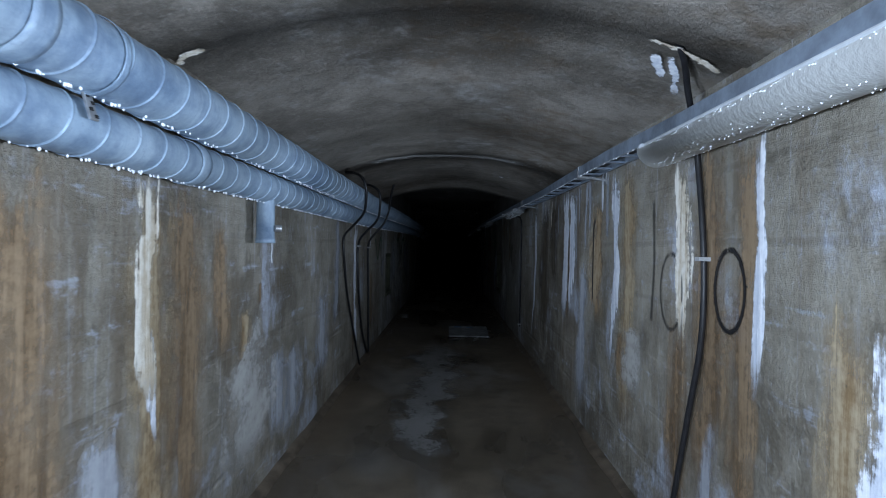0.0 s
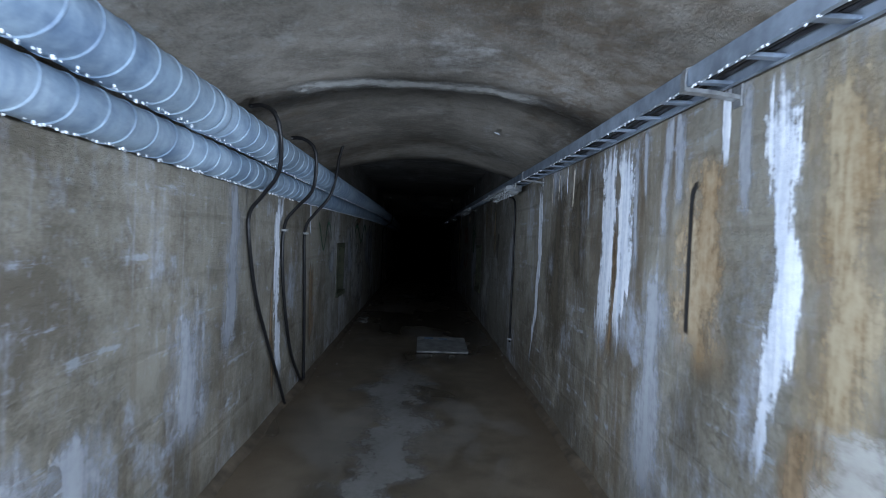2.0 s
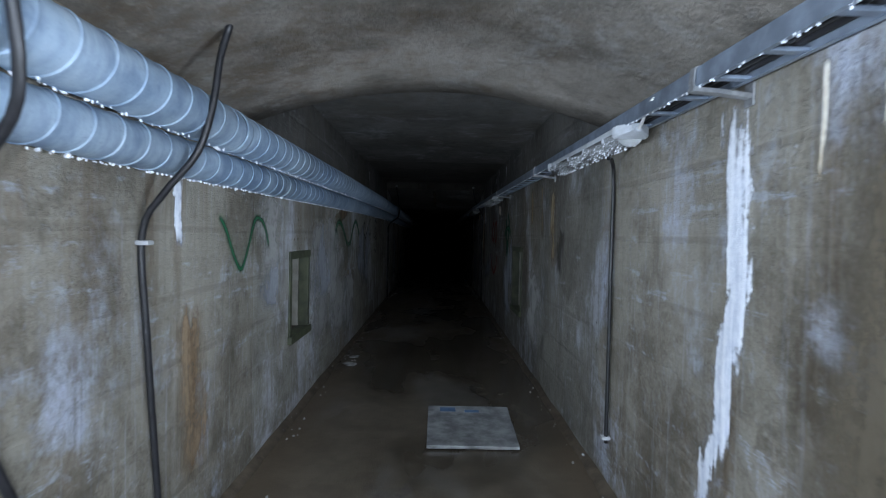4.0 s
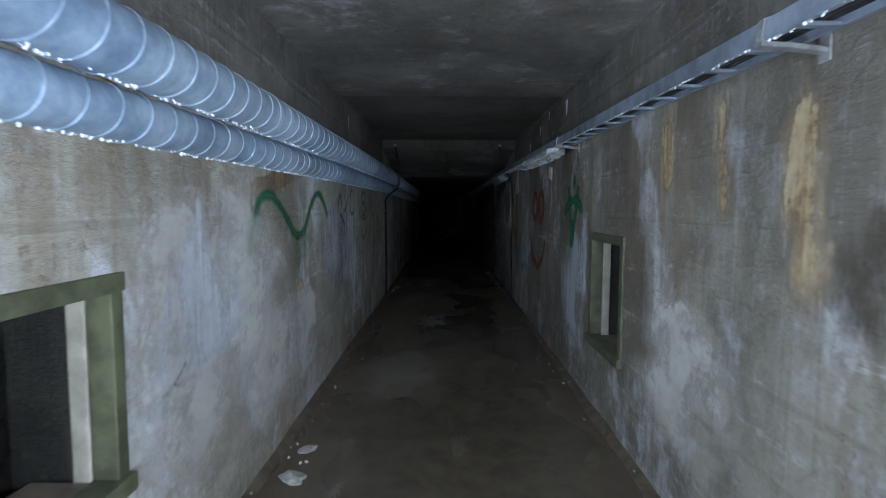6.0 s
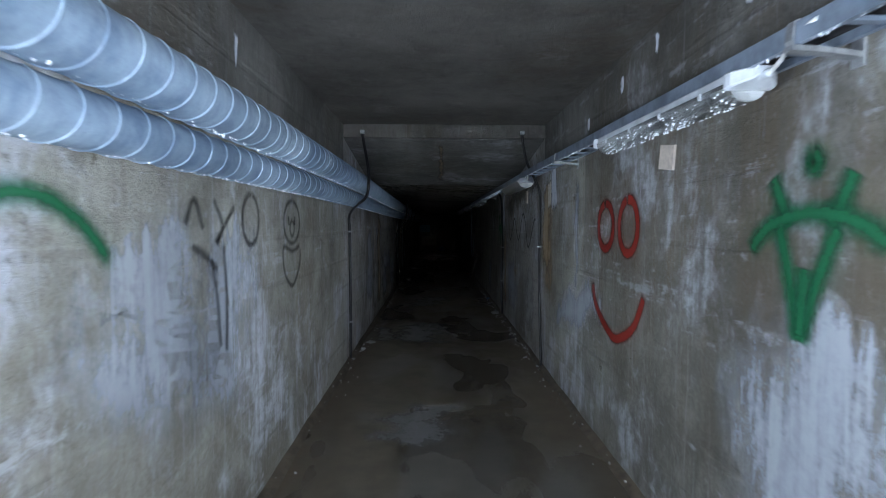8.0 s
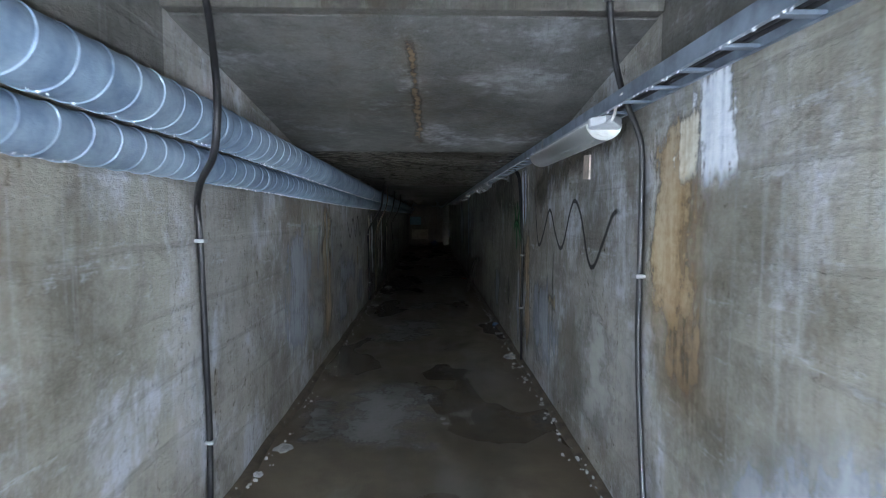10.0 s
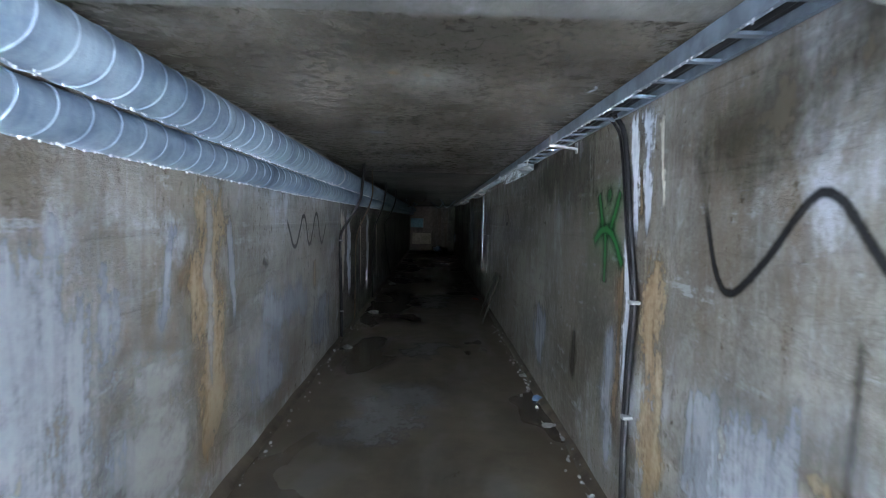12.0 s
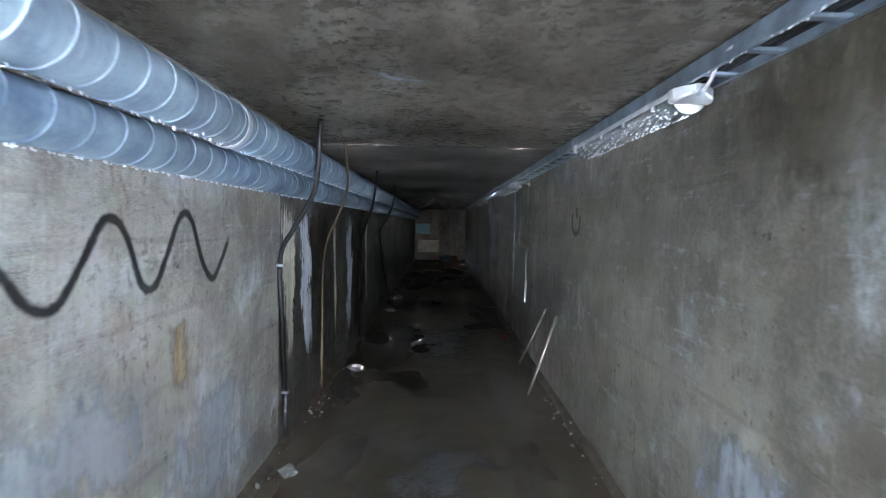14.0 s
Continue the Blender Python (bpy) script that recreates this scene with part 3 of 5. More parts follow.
drip = tube("drip", [(0.034, 0.0, -0.222), (0.035, 0.002, -0.26), (0.032, 0.004, -0.29), (0.036, 0.003, -0.33)], 0.004, M_WHITE, 6, 0.01)
part("drip", drip, stub_ob, "thin white lime straw")


def strap(y):
    """Perforated steel strap round both ducts."""
    xs, zs = DUCTS["lower"][0], 1.782 + fit_dz(y)
    thing = tagged(new("hanger_strap"), "perforated steel strap holding two ducts", "pipe strap")
    up = ring_mesh("upper_loop", 0.0955, 0.024, 0.0012, M_DUCT)
    part("upper_loop", up, thing, "", pose(DUCTS["upper"][0], y, 1.938 + fit_dz(y)))
    spans = [(-0.007, 0.0, -0.014, 0.014, -0.05 + 0.0, 0.055)]
    band = part("strap_end", boxes_mesh("strap_end", spans, M_STRAP, 0.001), thing, "", pose(xs + 0.092, y, zs + 0.05, 0, -18))
    # Black blocks on the solid strap paint the shade inside its holes.
    hole = boxes_mesh("hole", [(0.0, 0.003, -0.005, 0.005, -0.004, 0.004)], M_BLACK)
    for k in range(6):
        part("hole", hole, band, "", pose(0.0005, 0.006 * (-1) ** k, -0.042 + 0.017 * k))


strap(0.38)


def droplets():
    """Water beads under both ducts and along the seam between them."""
    rnd = random.Random(4)
    bm = bmesh.new()
    for _ in range(2400):
        y = rnd.uniform(-1, 26)
        x, z, r = DUCTS["lower"] if rnd.random() < 0.55 else DUCTS["upper"]
        s = radians(rnd.gauss(-84, 4)) if r < 0.08 else radians(rnd.gauss(-86, 4))
        size = rnd.uniform(0.0016, 0.0046) * (1.0 if rnd.random() < 0.9 else 1.5)
        m = Matrix.Translation((x + (r + 0.003) * math.cos(s), y, z + fit_dz(y) + (r + 0.003) * math.sin(s))) @ Matrix.Diagonal((size, size, size * 1.5, 1))
        bmesh.ops.create_icosphere(bm, subdivisions=1, radius=1, matrix=m)
    for _ in range(900):
        y = rnd.uniform(-1, 26)
        size = rnd.uniform(0.0014, 0.0036)
        m = Matrix.Translation((RAIL_IN + rnd.uniform(-0.001, 0.014), y, TRAY_Z + tray_fit_dz(y) - size)) @ Matrix.Diagonal((size, size, size * 1.7, 1))
        bmesh.ops.create_icosphere(bm, subdivisions=1, radius=1, matrix=m)
    me = bpy.data.meshes.new("water_drops")
    bm.to_mesh(me)
    bm.free()
    me.materials.append(M_DROP)
    for p in me.polygons:
        p.use_smooth = True
    tagged(new("water_drops", me), "beads of condensed water under ducts and tray", "water drops", kind="stuff")


droplets()

# ---- ladder tray, brackets, lamps ----


def tray():
    thing = tagged(new("cable_tray"), "galvanised ladder cable tray along the wall", "cable tray")
    ys = list(np.arange(-5.9, 38.1, 0.5))
    for x, lip in ((RAIL_IN, 0.016), (RAIL_OUT, -0.016)):
        verts, faces = [], []
        prof = ((lip, 0.0), (0, 0.0), (0, 0.060), (lip, 0.060), (lip, 0.0575), (lip * 0.2, 0.0575), (lip * 0.2, 0.0025), (lip, 0.0025))
        for i, y in enumerate(ys):
            verts += [(x + dx, y, TRAY_Z + tray_fit_dz(y) + dz) for dx, dz in prof]
            if i:
                for k in range(8):
                    a, b = (i - 1) * 8 + k, (i - 1) * 8 + (k + 1) % 8
                    faces.append((a, b, b + 8, a + 8))
        part("side_rail", mesh_of("side_rail", verts, faces, M_STEEL), thing)
    rung = boxes_mesh("rung", [(RAIL_IN + 0.004, RAIL_OUT - 0.004, -0.016, 0.016, 0.004, 0.016)], M_STEEL, 0.003)
    for k in range(150):
        y = -5.7 + 0.25 * k + 0.13
        if y < 31:
            part("rung", rung, thing, "", pose(0, y, TRAY_Z + tray_fit_dz(y)))


tray()
for x, r, mat, lab in ((0.895, 0.009, M_PALECABLE, "pale cable lying in the ladder tray"), (0.93, 0.012, M_RUBBER, "black cable lying in the ladder tray"), (0.965, 0.010, M_RUBBER, "thin black cable lying in the ladder tray")):
    rnd = random.Random(int(x * 1000))
    pts = [(x + rnd.uniform(-0.012, 0.012), y, TRAY_Z + tray_fit_dz(y) + 0.016 + r + rnd.uniform(0, 0.006)) for y in np.arange(-5.8, 36, 0.9)]
    tagged(new("tray_cable", tube("tray_cable", pts, r, mat, 8, 0.3)), lab, "cable")

def bent_bar(name, points, width, thick, material):
    """A flat bar along points (x, z), with its width along y."""
    verts, faces = [], []
    for i, (x, z) in enumerate(points):
        (xa, za), (xb, zb) = points[max(i - 1, 0)], points[min(i + 1, len(points) - 1)]
        n = Vector((-(zb - za), xb - xa)).normalized() * thick / 2
        for sx, sz in ((x + n.x, z + n.y), (x - n.x, z - n.y)):
            verts += [(sx, -width / 2, sz), (sx, width / 2, sz)]
        if i:
            p = (i - 1) * 4
            faces += [(p, p + 1, p + 5, p + 4), (p + 3, p + 2, p + 6, p + 7), (p + 2, p, p + 4, p + 6), (p + 1, p + 3, p + 7, p + 5)]
    last = (len(points) - 1) * 4
    faces += [(0, 2, 3, 1), (last, last + 1, last + 3, last + 2)]
    return mesh_of(name, verts, faces, material)


arm_me = bent_bar("arm", [(RAIL_IN - 0.012, -0.008), (0.93, -0.012), (1.02, -0.022), (WALL - 0.004, -0.026)], 0.036, 0.014, M_STRAP)
plate_me = boxes_mesh("wall_plate", [(WALL - 0.012, WALL - 0.003, -0.024, 0.024, -0.055, 0.02)], M_STRAP, 0.003)
hook_me = bent_bar("hook", [(RAIL_IN + 0.012, -0.003), (RAIL_IN - 0.004, -0.005), (RAIL_IN - 0.009, 0.012), (RAIL_IN - 0.006, 0.040), (RAIL_IN - 0.004, 0.060), (RAIL_IN + 0.012, 0.066)], 0.03, 0.006, M_STRAP)
for k in range(-2, 11):
    y = 2.72 + 2.79 * k + (0.125 if k > 5 else 0.0)
    thing = tagged(new("tray_bracket"), "galvanised cantilever bracket under the cable tray", "bracket", "tray brackets")
    thing.matrix_basis = pose(0, y, TRAY_Z + tray_fit_dz(y))
    part("arm", arm_me, thing)
    part("wall_plate", plate_me, thing)
    part("hook", hook_me, thing, "pale steel hook round the rail")


def half_round(name, length, radius, flat, material, sides=14):
    """A trough, open at the top, with closed ends; x across, z down."""
    verts, faces = [], []
    for y in (0.0, length):
        for k in range(sides + 1):
            s = math.pi * k / sides
            verts.append((radius * math.cos(s), y, -flat * math.sin(s)))
    n = sides + 1
    for k in range(sides):
        faces.append((k, k + 1, n + k + 1, n + k))
    faces.append(tuple(range(n)))
    faces.append(tuple(range(n, 2 * n)))
    ob = mesh_of(name, verts, faces, material, True)
    return ob


def end_cap():
    """A cap that flares from a narrow neck to the lamp's full width; y into the lamp."""
    rings = ((-0.05, 0.022, 0.028), (-0.034, 0.028, 0.034), (-0.012, 0.052, 0.042), (0.012, 0.074, 0.050), (0.03, 0.078, 0.054), (0.044, 0.078, 0.054))
    outline = ((-1.0, -0.12), (-0.9, 0.0), (0.9, 0.0), (1.0, -0.12), (1.0, -0.86), (0.88, -1.0), (-0.88, -1.0), (-1.0, -0.86))
    n, verts, faces = len(outline), [], []
    for i, (y, w, h) in enumerate(rings):
        verts += [(px * w, y, pz * h - 0.003) for px, pz in outline]
        if i:
            faces += [((i - 1) * n + k, (i - 1) * n + (k + 1) % n, i * n + (k + 1) % n, i * n + k) for k in range(n)]
    faces += [tuple(range(n)), tuple(range((len(rings) - 1) * n, len(rings) * n))]
    return mesh_of("end_box", verts, faces, M_WHITE)


def luminaire(y, lab, diffuser, length=1.52):
    thing = tagged(new("tube_luminaire"), lab, "tube lamp", "unlit lamps under the tray")
    z = TRAY_Z + tray_fit_dz(y + length / 2) - 0.002
    tilt = math.degrees(math.atan2(tray_fit_dz(y + length) - tray_fit_dz(y), length))
    thing.matrix_basis = pose(0.905, y, z, tilt)
    part("housing", boxes_mesh("housing", [(-0.058, 0.058, 0.03, length - 0.03, -0.036, 0.0)], M_WHITE, 0.006), thing, "white plastic housing")
    wide, deep = (0.064, 0.062) if diffuser == M_PRISM else (0.088, 0.078)
    part("diffuser", half_round("diffuser", length - 0.08, wide, deep, diffuser), thing, "clear acrylic cover" if diffuser == M_PRISM else "frosted white cover", pose(0, 0.04, -0.030))
    part("tube", tube("tube", [(0, 0.06, -0.062), (0, length / 2, -0.062), (0, length - 0.06, -0.062)], 0.013, M_WHITE, 10, 0.4), thing, "unlit white glass tube")
    cap = end_cap()
    part("end_box", cap, thing, "white plastic end cap flaring to the cover")
    part("end_box", cap, thing, "white plastic end cap flaring to the cover", pose(0, length, 0, 0, 0, 180))
    gland = tube("cable_gland", [(0, -0.03, -0.03), (0, -0.055, -0.03), (0, -0.075, -0.03)], 0.014, M_WHITE, 10, 0.01)
    part("cable_gland", gland, thing)
    lead = tube("lead", [(0, -0.07, -0.03), (-0.012, -0.14, -0.012), (-0.03, -0.22, 0.03), (-0.04, -0.32, 0.035)], 0.007, M_PALECABLE, 8, 0.03)
    part("lead", lead, thing, "white supply lead")
    # White beads: water on frosted covers, painted sparkle on clear ones.
    beads, rnd = bmesh.new(), random.Random(int(y * 10))
    for k in range(230 if diffuser == M_PRISM else 260):
        s, size = math.pi * (rnd.uniform(0.08, 0.92) if diffuser == M_PRISM else (0.985, 0.62, 0.36)[k % 3] + rnd.gauss(0, 0.012 if k % 3 == 0 else 0.07)), rnd.uniform(0.0012, 0.0026) * (2.0 if diffuser == M_PRISM else 1.0)
        at = Matrix.Translation((wide * math.cos(s), rnd.uniform(0.06, length - 0.08), -0.031 - deep * math.sin(s)))
        bmesh.ops.create_icosphere(beads, subdivisions=1, radius=1, matrix=at @ Matrix.Diagonal((size, size * 1.3, size, 1)))
    bead_me = bpy.data.meshes.new("water_and_glint_beads")
    beads.to_mesh(bead_me)
    beads.free()
    bead_me.materials.append(M_DROP)
    tagged(part("water_and_glint_beads", bead_me, thing), "white beads on the cover, for water and its sparkle", kind="stuff")
    clip = boxes_mesh("clip", [(-0.07, 0.07, -0.008, 0.008, -0.05, -0.026)], M_WHITE, 0.004)
    for k in range(4):
        part("clip", clip, thing, "", pose(0, 0.22 + k * (length - 0.44) / 3, 0))


luminaire(0.0, "unlit tube lamp with frosted wet cover under the tray", M_DIFFUSER)
for y in (6.15, 11.32, 20.79, 25.3, 30.0):
    luminaire(y, "unlit tube lamp with clear cover under the tray", M_PRISM, 1.46)
luminaire(15.45, "unlit tube lamp with frosted wet cover under the tray", M_DIFFUSER)


# ---- cables ----
def cable(name, points, r, material, lab, clips=()):
    thing = tagged(new(name, tube(name, points, r, material)), lab, "cable")
    for c in clips:
        x, y, z = c
        s = 1 if x > 0 else -1
        me = boxes_mesh("cable_clip", [(min(s * (WALL - 0.05), s * (WALL - 0.002)), max(s * (WALL - 0.05), s * (WALL - 0.002)), y - 0.022, y + 0.022, z - 0.009, z + 0.009)], M_CLIP, 0.004)
        part("cable_clip", me, thing, "pale plastic cable clip")
    return thing


XW = WALL - 0.022
cable("hanging_cable", [(0.80, 1.04, 2.15), (0.862, 1.12, 2.105), (0.93, 1.24, 2.03), (1.0, 1.33, 1.9), (XW, 1.35, 1.76), (XW, 1.285, 1.38), (XW, 1.29, 1.04), (XW, 1.40, 0.67), (XW, 1.52, 0.28), (XW - 0.01, 1.57, 0.02)], 0.0125, M_RUBBER, "black cable running down a streaked wall", [(XW, 1.285, 1.36)])
cable("hanging_cable", [(-0.99, 4.06, 2.075), (-0.88, 3.93, 2.05), (-0.79, 3.84, 1.99), (-0.762, 3.86, 1.88), (-0.80, 3.99, 1.70), (-0.92, 4.12, 1.58), (-XW, 4.22, 1.47), (-XW, 4.24, 1.28), (-XW, 4.40, 0.95), (-XW, 4.68, 0.62), (-XW, 5.05, 0.22), (-XW + 0.01, 5.2, 0.015)], 0.012, M_RUBBER, "sagging black cable looped over the ducts")
cable("hanging_cable", [(-0.95, 4.86, 2.05), (-0.87, 4.83, 2.046), (-0.785, 4.81, 1.99), (-0.762, 4.83, 1.88), (-0.80, 4.90, 1.68), (-0.93, 4.97, 1.55), (-XW, 5.03, 1.40), (-XW, 5.06, 0.98), (-XW, 5.34, 0.44), (-XW, 5.72, 0.10), (-XW, 5.88, 0.03)], 0.013, M_RUBBER, "black cable looped over the ducts", [(-XW, 5.03, 1.385)])
cable("hanging_cable", [(-0.72, 5.77, 2.17), (-0.75, 5.76, 2.05), (-0.77, 5.75, 1.88), (-0.82, 5.74, 1.70), (-0.94, 5.74, 1.55), (-XW, 5.76, 1.40), (-XW, 5.80, 1.0), (-XW, 5.88, 0.4), (-XW, 5.92, 0.015)], 0.013, M_RUBBER, "black cable looped over the ducts", [(-XW, 5.77, 1.37)])
cable("dropping_cable", [(0.93, 6.55, 1.84), (0.99, 6.68, 1.84), (XW, 6.76, 1.74), (XW, 6.762, 1.2), (XW, 6.758, 0.7), (XW, 6.76, 0.27)], 0.011, M_RUBBER, "black cable running straight down the wall", [(XW, 6.76, 0.30)])
cable("hanging_cable", [(-0.84, 15.12, 2.43), (-0.82, 15.11, 2.32), (-0.77, 15.04, 2.06), (-0.765, 15.02, 1.90), (-0.80, 15.06, 1.78), (-0.93, 15.25, 1.70), (-XW, 15.43, 1.60), (-XW, 15.45, 1.44), (-XW, 15.48, 0.9), (-XW, 15.50, 0.45), (-XW, 15.48, 0.015)], 0.015, M_RUBBER, "thick black cable dropping from the downstand beam", [(-XW, 15.45, 1.43), (-XW, 15.50, 0.43)])
cable("hanging_cable", [(0.80, 15.13, 2.43), (0.81, 15.14, 2.34), (0.86, 15.2, 2.17), (0.93, 15.27, 2.05), (1.0, 15.31, 1.93), (XW, 15.325, 1.80), (XW, 15.32, 1.28), (XW, 15.32, 0.94), (XW, 15.25, 0.45), (XW, 15.16, 0.015)], 0.0135, M_RUBBER, "black cable running down beside a rusty stain", [(XW, 15.315, 1.275)])
cable("hanging_cable", [(0.965, 18.66, 2.07), (1.015, 18.63, 2.0), (XW, 18.58, 1.83), (XW, 18.5, 1.53), (XW, 18.44, 1.33), (XW, 18.39, 1.14), (XW, 18.42, 0.85), (XW, 18.44, 0.5), (XW, 18.42, 0.015)], 0.0135, M_RUBBER, "black cable running down a white calcite streak", [(XW, 18.39, 1.14), (XW, 18.42, 0.58)])
cable("thin_cable", [(0.97, 18.72, 2.06), (1.015, 18.68, 1.98), (XW, 18.63, 1.8), (XW, 18.55, 1.5), (XW, 18.44, 1.15), (XW, 18.46, 0.9), (XW, 18.48, 0.5), (XW, 18.46, 0.015)], 0.007, M_RUBBER, "thin black cable beside a thicker one")
cable("hanging_cable", [(-0.73, 22.02, 2.112), (-0.745, 22.06, 2.05), (-0.765, 22.12, 1.86), (-0.80, 22.16, 1.68), (-0.93, 22.2, 1.46), (-XW, 22.24, 1.26), (-XW, 22.30, 0.8), (-XW, 22.37, 0.35), (-XW, 22.42, 0.015)], 0.016, M_RUBBER, "thick black cable looped over the ducts", [(-XW, 22.24, 1.22), (-XW, 22.37, 0.35)])
cable("hanging_cable", [(-0.72, 22.7, 2.10), (-0.75, 22.95, 2.06), (-0.77, 23.2, 1.84), (-0.83, 23.3, 1.64), (-0.97, 23.42, 1.36), (-XW, 23.5, 1.12), (-XW, 23.48, 0.67), (-XW, 23.5, 0.015)], 0.010, M_DUSTY, "dusty brown cable looped over the ducts")
cable("hanging_cable", [(-0.74, 24.9, 2.10), (-0.76, 24.95, 1.9), (-0.82, 25.1, 1.66), (-0.98, 25.5, 1.35), (-XW, 25.75, 1.09), (-XW, 25.6, 0.59), (-XW, 25.7, 0.015)], 0.014, M_RUBBER, "black cable looped over the ducts")
cable("hanging_cable", [(-0.74, 27.3, 2.10), (-0.76, 27.4, 1.9), (-0.84, 27.5, 1.66), (-1.0, 27.7, 1.4), (-XW, 27.83, 1.26), (-XW, 28.6, 0.6), (-XW, 29.7, 0.02)], 0.014, M_RUBBER, "sagging black cable looped over the ducts")

# Anchors on the ceilings from which cables hang.
for x, y, z in ((-0.84, 15.125, 2.45), (0.80, 15.125, 2.45)):
    me = boxes_mesh("cable_anchor", [(x - 0.022, x + 0.022, y - 0.03, y + 0.03, z - 0.014, z + 0.022)], M_STRAP, 0.007)
    tagged(new("cable_anchor", me), "small grey cable anchor fixed overhead", "anchor")


# ---- layers on the walls: crusts, stains, paint ----
def layer_mesh(name, side, path, widths, material, lift=0.004, crust=0.0, seed=1, bend=0.0):
    """A band along points (y, z) on a wall, with half widths; crust: real thickness in the middle."""
    pts = smooth_path([(0, y, z) for y, z in path], 0.025)
    keys = np.linspace(0, 1, len(widths))
    n, verts, faces, uvs = 8, [], [], []
    for i, p in enumerate(pts):
        way = pts[min(i + 1, len(pts) - 1)] - pts[max(i - 1, 0)]
        way.normalize()
        across = Vector((0, -way.z, way.y))
        v = i / (len(pts) - 1)
        w = float(np.interp(v, keys, widths))
        for k in range(n + 1):
            u = k / n
            q = p + across * w * (2 * u - 1) + across * w * bend * noise.noise(Vector((p.y * 3, p.z * 4.5, seed * 7.3)))
            thick = lift + crust * max(0.0, 1 - (2 * u - 1) ** 2) * (0.6 + 0.8 * noise.noise(Vector((q.y * 9, q.z * 5, seed))))
            verts.append((side * (WALL - max(thick, 0.0012)), q.y, q.z))
            uvs.append((u, v))
        if i:
            for k in range(n):
                a = (i - 1) * (n + 1) + k
                faces.append((a, a + 1, a + n + 2, a + n + 1))
    return mesh_of(name, verts, faces, material, True, uvs)


LIFT = [0.0015]


def stain(side, path, widths, material, lab, crust=0.0):
    LIFT[0] = 0.0015 + (LIFT[0] - 0.0015 + 0.0002) % 0.002
    me = layer_mesh("wall_stain", side, path, [w * 1.8 for w in widths], material, LIFT[0], crust, side * 3, 0.35)
    return tagged(new("wall_stain", me), lab, "stain")


def paint(side, strokes, width, material, lab):
    thing = None
    for k, path in enumerate(strokes):
        me = layer_mesh("graffiti", side, path, [width] * 3, material, 0.0040 + 0.0003 * k)
        if thing is None:
            thing = tagged(new("graffiti", me), lab, "graffiti")
        else:
            part("stroke", me, thing)


def oval(y, z, ry, rz, a=0, b=372, n=14):
    return [(y + ry * math.sin(radians(a + (b - a) * k / n)), z + rz * math.cos(radians(a + (b - a) * k / n))) for k in range(n + 1)]


R, L = 1, -1
# streaks on the right wall
stain(R, [(0.94, 1.80), (0.93, 1.30), (0.95, 0.88)], [0.03, 0.025, 0.02], M_CALCITE, "thin white calcite streak on concrete", 0.004)
stain(R, [(0.99, 1.78), (1.03, 1.2), (1.04, 0.1)], [0.05, 0.06, 0.07], M_RUST, "brown rust streak on concrete")
stain(R, [(1.51, 1.80), (1.52, 1.4), (1.51, 0.94)], [0.085, 0.07, 0.04], M_CALCITE_WARM, "white calcite streak behind a cable", 0.006)
stain(R, [(1.29, 1.82), (1.26, 1.2), (1.31, 0.3)], [0.08, 0.10, 0.09], M_RUST, "wide brown rust stain on concrete")
stain(R, [(1.56, 1.1), (1.58, 0.7), (1.56, 0.1)], [0.06, 0.08, 0.09], M_RUST, "brown rust stain on concrete")
stain(R, [(1.22, 0.75), (1.25, 0.5), (1.29, 0.15)], [0.03, 0.05, 0.05], M_BLOOM_GLINT, "pale mineral bloom on concrete")
stain(R, [(0.41, 1.2), (0.39, 0.7), (0.41, 0.05)], [0.03, 0.08, 0.12], M_CALCITE, "white calcite patch low on the wall", 0.004)
stain(R, [(0.53, 1.3), (0.53, 0.7), (0.56, 0.05)], [0.05, 0.08, 0.08], M_OCHRE, "ochre stain beside a white crust")
stain(R, [(2.50, 1.92), (2.47, 1.4), (2.46, 1.1), (2.56, 0.62)], [0.07, 0.055, 0.06, 0.03], M_CALCITE, "broad white calcite streak on concrete", 0.008)
stain(R, [(2.28, 1.9), (2.25, 1.2), (2.3, 0.3)], [0.10, 0.12, 0.10], M_OCHRE, "ochre stain beside a white streak")
stain(R, [(2.86, 1.75), (2.9, 1.3), (2.95, 0.85)], [0.1, 0.16, 0.12], M_TAN, "brown rust stain on concrete")
stain(R, [(3.93, 1.93), (3.90, 1.4), (3.98, 0.74)], [0.11, 0.09, 0.10], M_CALCITE, "broad white calcite streak on concrete", 0.008)
stain(R, [(3.68, 1.9), (3.66, 1.4), (3.73, 0.76)], [0.10, 0.09, 0.05], M_CALCITE, "white calcite streak with a ragged tip", 0.008)
stain(R, [(3.79, 1.5), (3.78, 1.1), (3.85, 0.7)], [0.03, 0.05, 0.04], M_RUST, "narrow rust line between white streaks")
stain(R, [(3.3, 1.3), (3.28, 0.8), (3.4, 0.1)], [0.07, 0.12, 0.16], M_BLOOM_GLINT, "pale mineral bloom low on the wall")
stain(R, [(4.45, 1.85), (4.45, 1.45), (4.5, 1.05)], [0.12, 0.14, 0.12], M_UMBER, "dark wet seep on concrete")
for yy, zz, ww in ((2.66, 1.45, 0.03), (2.78, 1.62, 0.02), (3.1, 1.5, 0.03), (3.22, 1.35, 0.035), (3.42, 1.55, 0.03), (3.52, 1.2, 0.03), (4.25, 1.45, 0.025), (4.75, 1.7, 0.02)):
    stain(R, [(yy, 1.93), (yy + 0.01, (1.93 + zz) / 2), (yy, zz)], [ww, ww * 0.9, ww * 0.7], M_BLOOM_GLINT if ww > 0.022 else M_CALCITE, "thin white drip under the cable tray", 0.003)
